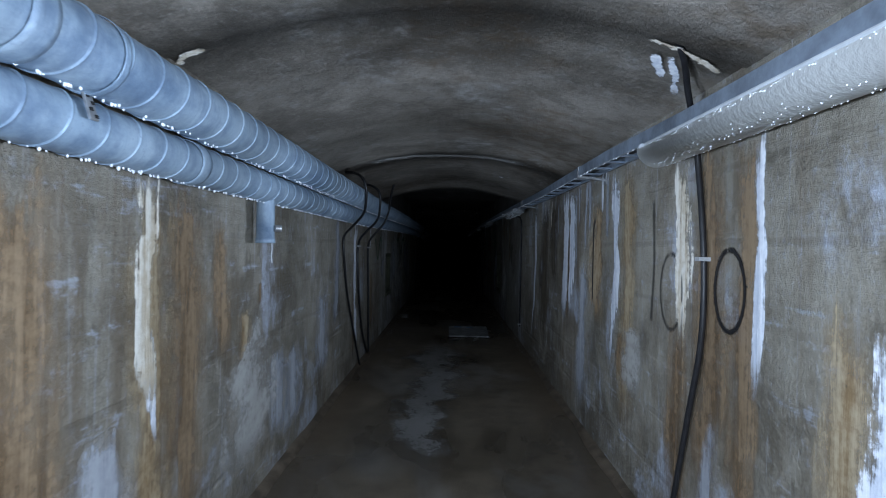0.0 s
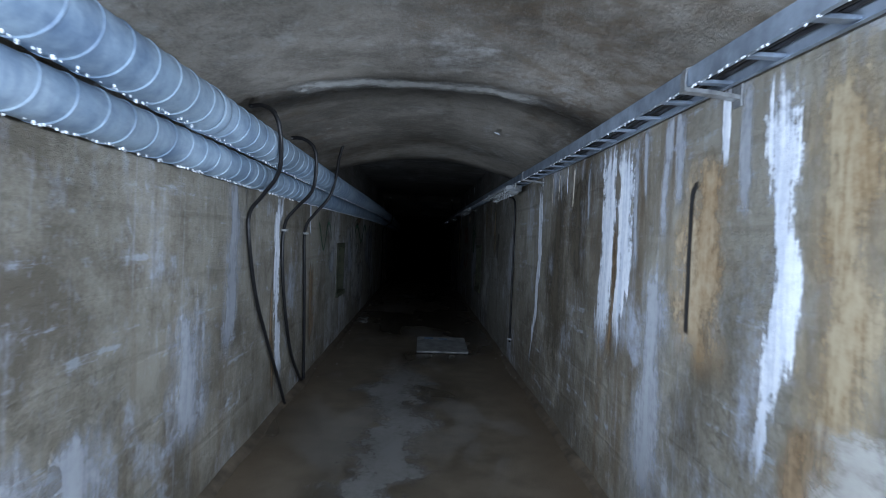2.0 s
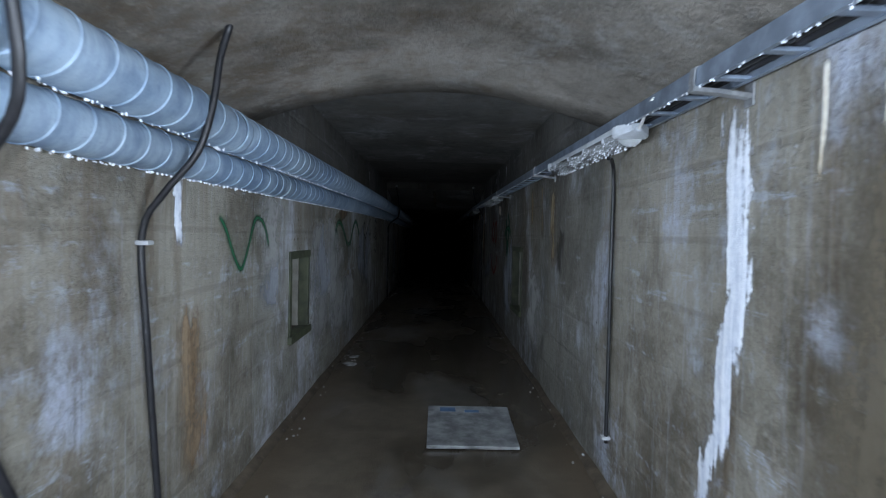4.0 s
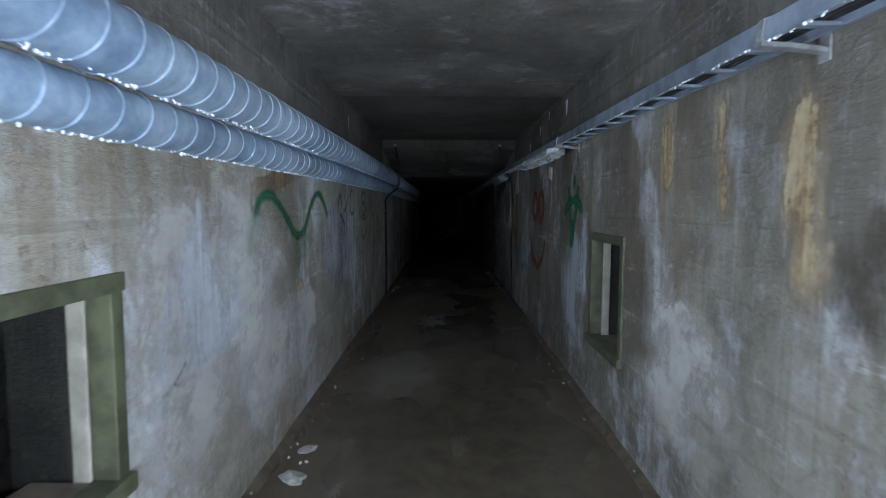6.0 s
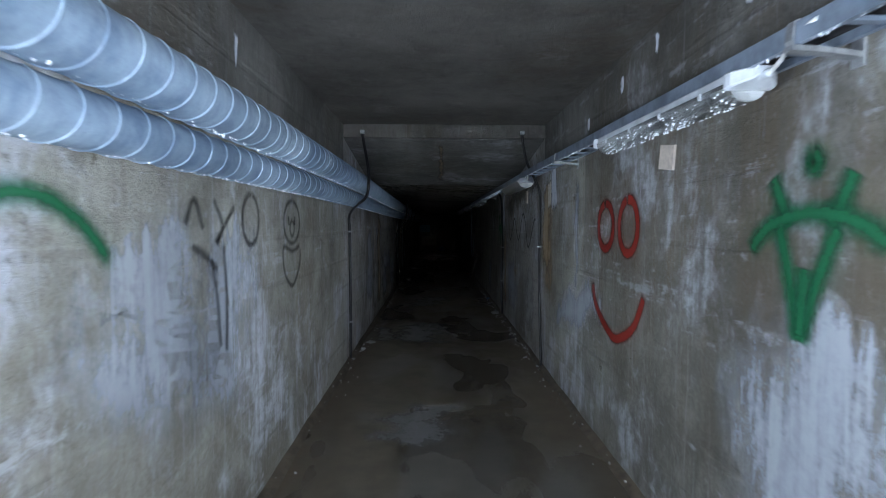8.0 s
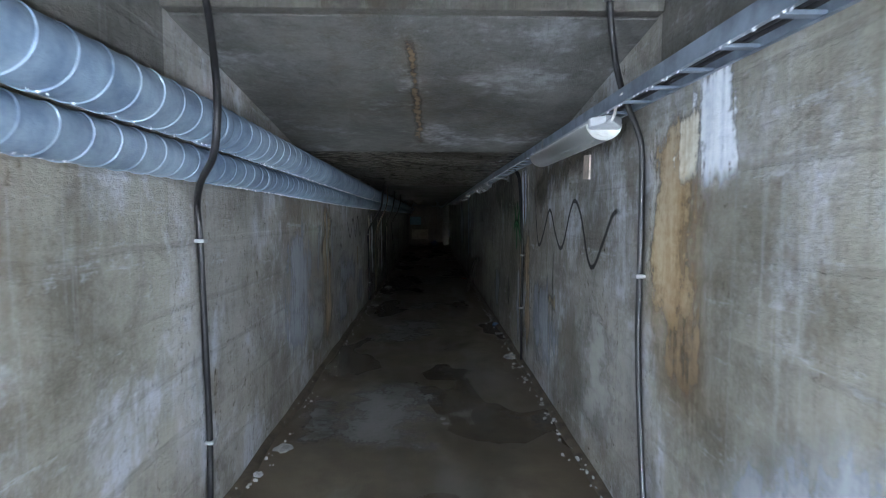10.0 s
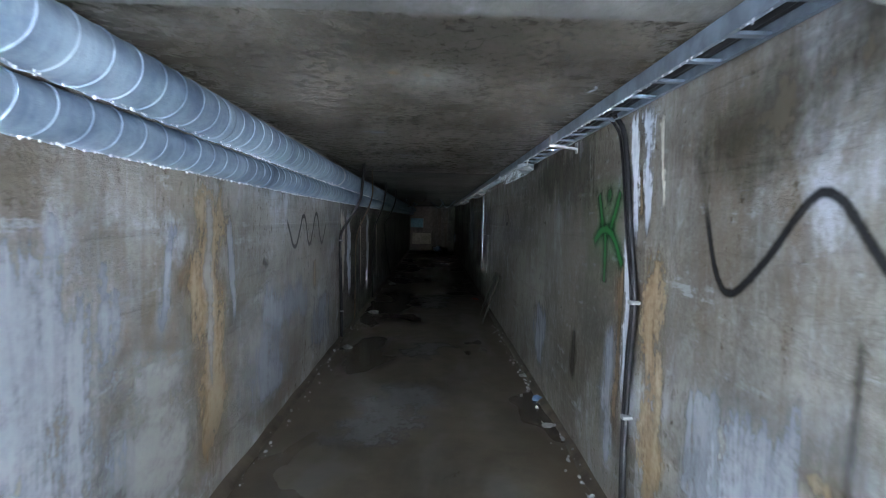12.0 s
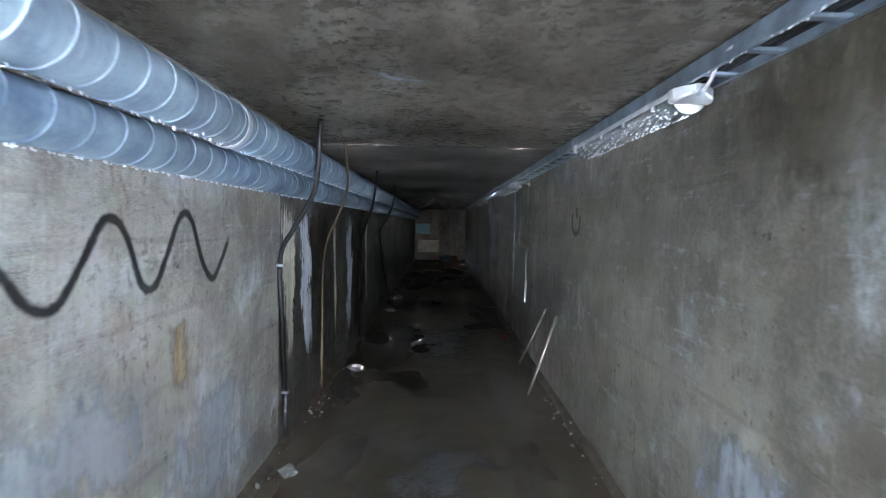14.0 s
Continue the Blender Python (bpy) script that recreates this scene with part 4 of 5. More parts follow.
stain(R, [(2.20, 0.95), (2.2, 0.8), (2.22, 0.55)], [0.1, 0.13, 0.1], M_LIME_LIGHT, "pale flaked patch low on the wall")
stain(R, [(2.36, 0.9), (2.38, 0.75), (2.4, 0.6)], [0.04, 0.05, 0.04], M_RUST, "orange patch at a streak's tip")
stain(L, [(1.81, 1.05), (1.81, 0.9), (1.81, 0.75)], [0.06, 0.07, 0.05], M_OCHRE, "orange stain on concrete")
stain(L, [(2.03, 1.18), (2.03, 1.12), (2.03, 1.05)], [0.02, 0.025, 0.02], M_RUST, "small rust spot under a drip")
# Pale patch that adds the near light's brightness to the low wall.
stain(L, [(1.78, 0.9), (1.92, 0.6), (1.92, 0.2)], [0.2, 0.28, 0.25], M_LIME_LIGHT, "pale patch added to brighten the low wall")
stain(L, [(2.35, 0.75), (2.4, 0.5), (2.5, 0.2)], [0.1, 0.14, 0.12], M_BLOOM_GLINT, "pale mineral bloom low on the wall")
stain(L, [(12.25, 2.42), (12.25, 2.34), (12.24, 2.24)], [0.03, 0.03, 0.015], M_CALCITE, "short white drip high on the chamber wall", 0.004)
for yy, za, zb in ((12.4, 2.5, 2.38), (12.9, 2.42, 2.3), (11.6, 2.46, 2.3), (13.6, 2.3, 2.2)):
    stain(R, [(yy, za), (yy, (za + zb) / 2), (yy + 0.02, zb)], [0.03, 0.03, 0.015], M_CALCITE, "short white drip high on the chamber wall", 0.004)
stain(L, [(9.7, 1.25), (9.75, 0.8), (9.8, 0.2)], [0.3, 0.38, 0.34], M_LIME_LIGHT, "large pale limewash patch on the wall")
stain(L, [(10.5, 0.95), (10.5, 0.6), (10.6, 0.2)], [0.25, 0.3, 0.3], M_LIME_LIGHT, "pale limewash patch brightening the low wall")
stain(R, [(19.0, 1.9), (19.9, 1.85), (21.0, 1.9)], [0.2, 0.25, 0.2], M_UMBER, "dark brown band under the tray")
stain(L, [(19.44, 1.21), (19.5, 1.18), (19.58, 1.16)], [0.02, 0.025, 0.02], M_SOOT, "small dark chip in the wall")
# Next two: paler colour in place of missing light on the low wall.
stain(L, [(18.15, 0.95), (18.1, 0.55), (18.1, 0.15)], [0.25, 0.32, 0.3], M_LIME_LIGHT, "pale limewash patch brightening the low wall")
stain(L, [(19.4, 1.05), (19.5, 0.6), (19.5, 0.15)], [0.3, 0.36, 0.32], M_LIME_LIGHT, "pale limewash patch brightening the low wall")
stain(R, [(5.60, 1.88), (5.56, 1.3), (5.66, 0.72), (5.84, 0.2)], [0.07, 0.06, 0.05, 0.04], M_CALCITE, "white calcite streak under the cable tray", 0.006)
stain(R, [(4.95, 1.9), (4.95, 1.2), (5.0, 0.4)], [0.18, 0.22, 0.18], M_UMBER, "dark wet seep on concrete")
for yy, zz in ((5.18, 1.58), (4.98, 1.66), (4.6, 1.6)):
    stain(R, [(yy, 1.90), (yy, 1.8), (yy + 0.01, zz)], [0.016, 0.016, 0.012], M_CALCITE_WARM, "short cream drip under the tray", 0.003)
stain(R, [(8.38, 1.86), (8.36, 1.5), (8.33, 1.14)], [0.075, 0.075, 0.07], M_OCHRE, "upright ochre stain on limewashed wall")
stain(R, [(8.86, 1.95), (8.85, 1.7), (8.82, 1.38)], [0.05, 0.05, 0.04], M_OCHRE, "upright ochre stain on limewashed wall")
stain(R, [(9.40, 1.95), (9.38, 1.75), (9.36, 1.52)], [0.07, 0.06, 0.05], M_OCHRE, "faint ochre stain on limewashed wall")
stain(R, [(8.05, 1.5), (8.08, 1.3), (8.05, 1.1)], [0.08, 0.1, 0.06], M_SOOT, "dark smudge on limewashed wall")
stain(R, [(10.84, 1.48), (10.87, 1.2), (10.85, 0.72)], [0.06, 0.08, 0.07], M_BLOOM_GLINT, "rough white crust beside the niche", 0.012)
stain(R, [(13.9, 1.95), (13.9, 1.5), (13.92, 0.9)], [0.05, 0.06, 0.05], M_BLOOM_GLINT, "pale drip mark on concrete")
stain(R, [(14.80, 2.08), (14.76, 1.85), (14.74, 1.62)], [0.10, 0.14, 0.08], M_CALCITE, "broad white crust above a rust stain", 0.005)
stain(R, [(15.02, 1.9), (15.0, 1.4), (14.9, 0.65)], [0.16, 0.2, 0.18], M_RUST, "broad ochre-brown rust stain beside a cable")
stain(R, [(15.12, 1.96), (15.08, 1.5), (15.0, 1.0)], [0.15, 0.19, 0.16], M_TAN, "ochre tint beside a cable")
stain(R, [(14.94, 1.95), (14.92, 1.8), (14.9, 1.66)], [0.08, 0.10, 0.06], M_CALCITE_WARM, "cream crust above an ochre stain", 0.004)
stain(R, [(13.2, 0.95), (13.9, 0.85), (14.8, 0.55)], [0.08, 0.14, 0.06], M_BLOOM_GLINT, "pale diagonal mineral bloom on the wall")
stain(R, [(17.1, 1.3), (17.12, 0.9), (17.1, 0.25)], [0.012, 0.014, 0.012], M_SOOT, "thin dark drip line on the wall")
stain(R, [(17.5, 1.0), (17.4, 0.7), (17.3, 0.2)], [0.25, 0.3, 0.3], M_BLOOM_GLINT, "pale mineral bloom low on the wall")
stain(R, [(17.0, 0.86), (17.15, 0.85), (17.3, 0.88)], [0.04, 0.05, 0.03], M_OCHRE, "small orange patch on the wall")
stain(R, [(18.55, 2.06), (18.50, 1.75), (18.46, 1.38)], [0.06, 0.045, 0.035], M_CALCITE, "white calcite finger beside a black cable", 0.008)
stain(R, [(18.40, 2.07), (18.36, 1.82), (18.31, 1.45)], [0.08, 0.055, 0.035], M_CALCITE, "white calcite finger with a ragged tip", 0.008)
stain(R, [(18.24, 2.0), (18.20, 1.8), (18.16, 1.52)], [0.03, 0.024, 0.018], M_CALCITE_WARM, "narrow cream calcite finger", 0.004)
stain(R, [(18.44, 1.8), (18.43, 1.65), (18.41, 1.5)], [0.02, 0.03, 0.03], M_RUST, "brown gap between white fingers")
stain(R, [(15.5, 1.99), (16.5, 1.94), (17.4, 1.86), (18.15, 1.74)], [0.05, 0.08, 0.13, 0.17], M_UMBER, "dark brown band under the tray")
stain(R, [(18.55, 1.45), (18.52, 1.1), (18.53, 0.55)], [0.06, 0.06, 0.04], M_CALCITE, "white calcite streak behind a black cable", 0.006)
stain(R, [(18.25, 1.5), (18.23, 1.0), (18.22, 0.1)], [0.09, 0.11, 0.12], M_TAN, "brown rust stain beside a black cable")
stain(R, [(18.72, 1.0), (18.74, 0.6), (18.76, 0.1)], [0.10, 0.10, 0.09], M_BLOOM_GLINT, "pale mineral bloom beside a cable")
stain(R, [(18.64, 1.3), (18.63, 0.8), (18.66, 0.3)], [0.05, 0.06, 0.06], M_RUST, "narrow rust stain beside a cable")
stain(R, [(17.9, 0.9), (17.75, 0.65), (17.6, 0.3)], [0.15, 0.2, 0.16], M_BLOOM_GLINT, "pale mineral bloom low on the wall")
stain(R, [(19.50, 0.80), (19.50, 0.62), (19.47, 0.42)], [0.05, 0.07, 0.04], M_SOOT, "dark smudge low on the wall")
stain(R, [(29.0, 1.8), (29.3, 1.2), (29.2, 0.5)], [0.5, 0.7, 0.6], M_BLOOM_GLINT, "pale mineral bloom on the wall")
# streaks on the left wall
stain(L, [(0.95, 1.62), (0.93, 1.2), (0.97, 0.78)], [0.07, 0.055, 0.035], M_CALCITE_WARM, "cream calcite drip below the ducts", 0.007)
stain(L, [(0.95, 1.1), (0.97, 0.85), (1.01, 0.66)], [0.025, 0.025, 0.015], M_CALCITE, "white calcite drip below the ducts", 0.005)
stain(L, [(0.97, 1.6), (0.97, 1.0), (0.99, 0.1)], [0.10, 0.10, 0.10], M_OCHRE, "ochre tint below the ducts")
stain(L, [(1.20, 1.62), (1.23, 1.0), (1.24, 0.1)], [0.09, 0.11, 0.12], M_RUST, "wide brown rust stain below the ducts")
stain(L, [(0.39, 1.6), (0.41, 1.0), (0.44, 0.1)], [0.11, 0.10, 0.10], M_RUST, "wide brown rust stain below the ducts")
stain(L, [(1.49, 1.5), (1.54, 1.2), (1.56, 0.8)], [0.05, 0.07, 0.05], M_RUST, "faint rust stain on concrete")
stain(L, [(0.71, 0.8), (0.71, 0.45), (0.73, 0.1)], [0.08, 0.12, 0.12], M_BLOOM_GLINT, "pale mineral bloom low on the wall")
stain(L, [(2.6, 0.7), (2.7, 0.45), (2.8, 0.15)], [0.12, 0.18, 0.18], M_BLOOM_GLINT, "pale mineral bloom low on the wall")
stain(L, [(3.4, 1.0), (3.5, 0.7), (3.5, 0.3)], [0.12, 0.16, 0.14], M_BLOOM_GLINT, "pale mineral bloom low on the wall")
stain(L, [(4.0, 1.66), (4.02, 1.2), (4.0, 0.6)], [0.09, 0.10, 0.07], M_BLOOM_GLINT, "broad pale streak below the ducts")
stain(L, [(4.97, 1.68), (4.93, 1.2), (4.98, 0.7), (5.12, 0.1)], [0.075, 0.085, 0.07, 0.06], M_CALCITE, "white calcite streak behind cables", 0.007)
stain(L, [(4.82, 1.0), (4.86, 0.6), (4.95, 0.1)], [0.03, 0.03, 0.03], M_RUST, "narrow rust line beside a white streak")
stain(L, [(6.06, 1.66), (6.06, 1.5), (6.08, 1.34)], [0.035, 0.03, 0.02], M_CALCITE, "short white drip below the ducts", 0.004)
stain(L, [(6.2, 1.1), (6.2, 0.7), (6.25, 0.2)], [0.08, 0.10, 0.10], M_RUST, "faint rust stain on concrete")
stain(L, [(7.30, 1.2), (7.34, 1.08), (7.3, 0.9)], [0.14, 0.16, 0.12], M_BLOOM_GLINT, "pale patch beside the niche")
stain(L, [(8.7, 1.30), (9.0, 1.05), (9.1, 0.75)], [0.25, 0.3, 0.25], M_BLOOM_GLINT, "large pale repair patch on the wall")
stain(L, [(9.98, 1.74), (10.0, 1.66), (10.02, 1.57)], [0.36, 0.36, 0.30], M_RUST, "square brown stain below the ducts")
stain(L, [(10.28, 0.92), (10.36, 0.91), (10.48, 0.93)], [0.05, 0.06, 0.04], M_OCHRE, "small orange spot on the wall")
stain(L, [(11.4, 1.5), (11.5, 1.2), (11.3, 0.8)], [0.25, 0.35, 0.3], M_BLOOM_GLINT, "pale mineral bloom on the wall")
stain(L, [(18.60, 1.68), (18.60, 1.1), (18.66, 0.05)], [0.17, 0.17, 0.18], M_RUST, "broad brown rust stain down the wall")
stain(L, [(18.61, 1.68), (18.61, 1.1), (18.68, 0.1)], [0.16, 0.17, 0.17], M_TAN, "mottled ochre middle of a rust stain")
stain(L, [(18.62, 1.66), (18.61, 1.2), (18.66, 0.5)], [0.04, 0.05, 0.04], M_LIME_LIGHT, "pale run within a rust stain")
stain(L, [(18.26, 1.5), (18.22, 1.3), (18.15, 0.95)], [0.04, 0.06, 0.04], M_BLOOM_GLINT, "pale bloom beside a rust stain")
stain(L, [(18.86, 1.5), (18.92, 1.2), (18.96, 0.8)], [0.03, 0.04, 0.03], M_BLOOM_GLINT, "thin white streak beside a rust stain", 0.0)
stain(L, [(20.96, 1.1), (20.97, 0.95), (21.0, 0.78)], [0.05, 0.05, 0.04], M_OCHRE, "small orange stain on the wall")
stain(L, [(19.3, 0.8), (20.0, 0.85), (20.9, 0.75)], [0.12, 0.16, 0.14], M_BLOOM_GLINT, "pale mineral bloom on the wall")
stain(L, [(22.52, 1.62), (22.5, 1.1), (22.55, 0.45)], [0.14, 0.13, 0.08], M_CALCITE_WARM, "broad cream streak beside a cable")
stain(L, [(22.95, 1.62), (22.93, 1.1), (23.15, 0.4)], [0.15, 0.14, 0.10], M_CALCITE, "white calcite streak below the ducts", 0.006)
stain(L, [(23.35, 1.6), (23.5, 1.0), (23.5, 0.1)], [0.35, 0.45, 0.45], M_SOOT, "dark wet wall below the ducts")
stain(L, [(24.08, 1.6), (24.1, 1.1), (24.2, 0.3)], [0.06, 0.05, 0.04], M_CALCITE_WARM, "cream calcite streak below the ducts", 0.004)
stain(L, [(24.88, 1.6), (24.9, 1.1), (25.02, 0.15)], [0.18, 0.16, 0.12], M_CALCITE, "white calcite streak below the ducts", 0.006)
stain(L, [(25.4, 1.6), (25.6, 1.0), (25.8, 0.1)], [0.4, 0.5, 0.5], M_SOOT, "dark wet wall below the ducts")
stain(L, [(26.3, 1.6), (26.32, 1.0), (26.4, 0.2)], [0.08, 0.07, 0.05], M_CALCITE_WARM, "cream calcite streak below the ducts", 0.004)

stain(L, [(8.75, 1.55), (8.85, 1.0), (8.9, 0.3)], [0.28, 0.34, 0.30], M_LIME_LIGHT, "large pale limewash patch on the wall")
stain(L, [(9.35, 1.7), (9.4, 1.1), (9.45, 0.5)], [0.22, 0.28, 0.25], M_LIME_LIGHT, "pale limewash patch on the wall")
stain(L, [(7.35, 1.7), (7.3, 1.4), (7.35, 1.1)], [0.14, 0.2, 0.15], M_LIME_LIGHT, "pale limewash patch beside the niche")
stain(R, [(9.3, 1.1), (9.2, 0.7), (9.3, 0.3)], [0.28, 0.34, 0.30], M_LIME_LIGHT, "pale limewash patch below the niche")
stain(R, [(11.0, 1.25), (11.2, 0.8), (11.3, 0.3)], [0.2, 0.3, 0.3], M_BLOOM_GLINT, "pale mineral bloom beside the niche")
stain(L, [(12.0, 1.5), (12.1, 1.2), (12.0, 0.6)], [0.25, 0.3, 0.25], M_BLOOM_GLINT, "pale mineral bloom on the wall")
stain(L, [(17.2, 1.4), (17.4, 0.9), (17.3, 0.3)], [0.3, 0.4, 0.35], M_BLOOM_GLINT, "pale mineral bloom on the wall")
stain(L, [(19.5, 0.75), (19.6, 0.45), (19.6, 0.15)], [0.3, 0.35, 0.3], M_BLOOM_GLINT, "pale mineral bloom low on the wall")
stain(L, [(21.3, 0.75), (21.3, 0.45), (21.3, 0.15)], [0.25, 0.3, 0.3], M_BLOOM_GLINT, "pale mineral bloom low on the wall")
stain(R, [(15.9, 1.0), (16.0, 0.6), (16.0, 0.2)], [0.2, 0.3, 0.28], M_LIME_LIGHT, "pale limewash patch brightening the low wall")
stain(R, [(20.6, 0.8), (20.6, 0.5), (20.7, 0.2)], [0.2, 0.25, 0.25], M_BLOOM_GLINT, "pale mineral bloom low on the wall")


def overhead(path, widths, material, lab, roof):
    """A mark on a ceiling, along points (x, y); roof gives its height."""
    base = layer_mesh("ceiling_mark", 1, path, [w * 1.8 for w in widths], material, 0.0, 0.0, 5, 0.6)
    for v in base.vertices:
        x, y = v.co.y, v.co.z
        v.co = (x, y, roof(x, y) - 0.004)
    tagged(new("ceiling_mark", base), lab, "stain")


def vault_z(x, y):
    return 2.262 - 0.20 * (x / WALL) ** 2 - 0.011


def flat_z(x, y):
    return 2.115


def ramp_z(x, y):
    return 2.40 + (y - 15.245) * (2.10 - 2.40) / (17.516 - 15.245)


overhead([(-1.03, 1.11), (-0.98, 1.07), (-0.91, 1.06)], [0.018, 0.022, 0.016], M_CALCITE_WARM, "cream crust at the edge of the vault", vault_z)
overhead([(0.70, 1.05), (0.86, 1.08), (1.02, 1.16)], [0.014, 0.022, 0.02], M_CALCITE_WARM, "cream crust at the edge of the vault", vault_z)
overhead([(0.77, 1.14), (0.81, 1.23), (0.87, 1.35)], [0.014, 0.018, 0.010], M_CALCITE, "white drip mark on the vault", vault_z)
overhead([(0.82, 1.14), (0.89, 1.27), (0.98, 1.47)], [0.012, 0.018, 0.010], M_CALCITE, "white drip mark on the vault", vault_z)
overhead([(-0.8, 3.98), (0.0, 4.03), (0.75, 3.99)], [0.07, 0.06, 0.08], M_LIME_LIGHT, "pale band across the vault", vault_z)
overhead([(0.52, 4.92), (0.54, 4.96), (0.57, 5.0)], [0.02, 0.025, 0.02], M_CALCITE, "small white spot on the vault", lambda x, y: 2.225 - 0.17 * (x / WALL) ** 2)
overhead([(-0.03, 15.35), (-0.02, 16.4), (0.0, 17.45)], [0.016, 0.024, 0.03], M_RUST, "dark joint line along the sloping ceiling", ramp_z)
overhead([(-0.12, 18.18), (-0.10, 18.2), (-0.08, 18.22)], [0.025, 0.025, 0.025], M_RUST, "round rust spot on the ceiling", flat_z)
overhead([(0.02, 18.19), (0.04, 18.21), (0.06, 18.22)], [0.025, 0.025, 0.025], M_RUST, "round rust spot on the ceiling", flat_z)
# Two pale patches painted where the wet ceiling catches a glint.
overhead([(-0.46, 19.72), (-0.37, 19.76), (-0.24, 19.75)], [0.04, 0.05, 0.03], M_BLOOM_GLINT, "painted white glint on the wet ceiling", flat_z)
overhead([(-0.3, 21.0), (-0.2, 21.1), (-0.05, 21.15)], [0.025, 0.03, 0.02], M_BLOOM_GLINT, "painted pale glint on the wet ceiling", flat_z)
overhead([(0.76, 18.3), (0.78, 18.36), (0.77, 18.45)], [0.012, 0.016, 0.01], M_CALCITE, "white crust on the ceiling beside the tray", flat_z)



def dry_patch(path, widths):
    """A paler dry area of the floor, along points (x, y)."""
    base = layer_mesh("floor_patch", 1, path, [w * 1.8 for w in widths], M_DRY, 0.0, 0.0, 9, 0.6)
    for v in base.vertices:
        v.co = (v.co.y, v.co.z, 0.003)
    tagged(new("floor_patch", base), "pale dry patch on the wet concrete floor", "stain")


dry_patch([(-0.15, 2.6), (-0.2, 4.2), (-0.12, 5.6), (-0.05, 6.9)], [0.14, 0.2, 0.22, 0.2])
dry_patch([(-0.28, 13.2), (-0.2, 13.6), (-0.22, 14.1)], [0.2, 0.26, 0.22])
dry_patch([(-0.36, 16.3), (-0.3, 17.0), (-0.2, 17.8)], [0.26, 0.3, 0.2])
dry_patch([(-0.75, 16.4), (-0.78, 16.9), (-0.8, 17.4)], [0.1, 0.12, 0.1])
dry_patch([(-0.55, 19.3), (-0.25, 19.9), (0.1, 20.8)], [0.14, 0.26, 0.2])
dry_patch([(-0.2, 21.6), (0.1, 22.0), (0.35, 22.3)], [0.16, 0.2, 0.14])
dry_patch([(0.05, 24.6), (0.15, 25.6), (0.2, 26.4)], [0.18, 0.25, 0.2])

# paint
paint(R, [oval(1.12, 1.245, 0.105, 0.155)], 0.017, M_INK, "black spray-painted oval on a stained wall")
paint(R, [oval(1.64, 1.20, 0.12, 0.18)], 0.02, M_INK_FAINT, "faded black spray-painted oval on a stained wall")
paint(R, [[(1.87, 1.66), (1.86, 1.5), (1.85, 1.3), (1.88, 1.02)]], 0.028, M_INK_FAINT, "faded black spray-painted line")
paint(R, [[(2.94, 1.60), (2.99, 1.58), (3.0, 1.4), (3.0, 1.02)]], 0.026, M_INK, "black spray-painted hooked line")
paint(R, [oval(11.25, 1.70, 0.018, 0.018), [(11.44, 1.67), (11.40, 1.60), (11.35, 1.50)], [(11.09, 1.66), (11.12, 1.60), (11.17, 1.50)], [(11.56, 1.41), (11.46, 1.50), (11.27, 1.545), (11.08, 1.52), (10.96, 1.45)], [(11.40, 1.51), (11.34, 1.33), (11.29, 1.14)], [(11.14, 1.51), (11.22, 1.33), (11.29, 1.14)], [(11.27, 1.38), (11.28, 1.28), (11.29, 1.16)]], 0.072, M_GREEN, "dark green spray-painted stick figure with a dot head")
paint(R, [oval(13.18, 1.50, 0.15, 0.15), oval(12.77, 1.50, 0.15, 0.16), [(13.45, 1.12), (13.36, 0.95), (13.1, 0.82), (12.92, 0.80), (12.66, 0.92), (12.50, 1.13)]], 0.05, M_REDPAINT, "red spray-painted smiling face with oval eyes")
paint(R, [[(17.84, 1.62), (17.74, 1.36), (17.64, 1.29), (17.48, 1.40), (17.30, 1.58), (17.20, 1.58), (17.05, 1.42), (16.90, 1.31), (16.78, 1.36), (16.60, 1.60), (16.48, 1.65), (16.34, 1.54), (16.18, 1.28), (16.06, 1.25), (15.90, 1.40), (15.74, 1.56), (15.6, 1.57)]], 0.024, M_INK, "long black spray-painted zigzag line")
paint(R, [oval(18.87, 1.665, 0.012, 0.014), [(19.05, 1.68), (19.0, 1.58), (18.95, 1.46)], [(18.69, 1.68), (18.76, 1.57), (18.84, 1.46)], [(19.12, 1.38), (19.0, 1.46), (18.88, 1.47), (18.76, 1.42), (18.62, 1.28)], [(18.91, 1.46), (18.90, 1.32), (18.90, 1.17)]], 0.075, M_GREEN_B, "bright green spray-painted stick figure with a dot head")
paint(R, [[(23.06, 1.62), (23.06, 1.52), (22.98, 1.46), (22.86, 1.48), (22.82, 1.60)], [(22.93, 1.66), (22.93, 1.58)]], 0.03, M_INK, "small black spray-painted hook mark")
paint(L, [[(6.46, 1.50), (6.56, 1.44), (6.70, 1.27), (6.80, 1.21), (6.90, 1.33), (7.0, 1.48), (7.10, 1.50), (7.2, 1.44), (7.28, 1.31)]], 0.034, M_GREEN, "green spray-painted zigzag beside the niche")
paint(L, [[(9.50, 1.40), (9.58, 1.49), (9.65, 1.53), (9.74, 1.545), (9.90, 1.51), (10.10, 1.40), (10.24, 1.31), (10.38, 1.285), (10.52, 1.33), (10.68, 1.48), (10.84, 1.57), (10.98, 1.57), (11.12, 1.50), (11.26, 1.37)]], 0.055, M_GREEN, "broad green spray-painted wave")
paint(L, [[(10.34, 1.31), (10.35, 1.2), (10.36, 1.06)], [(9.44, 1.22), (9.5, 1.36), (9.62, 1.47)], [(10.5, 1.30), (10.62, 1.24), (10.7, 1.2)]], 0.14, M_GREEN_FAINT, "thin green overspray under a painted wave")
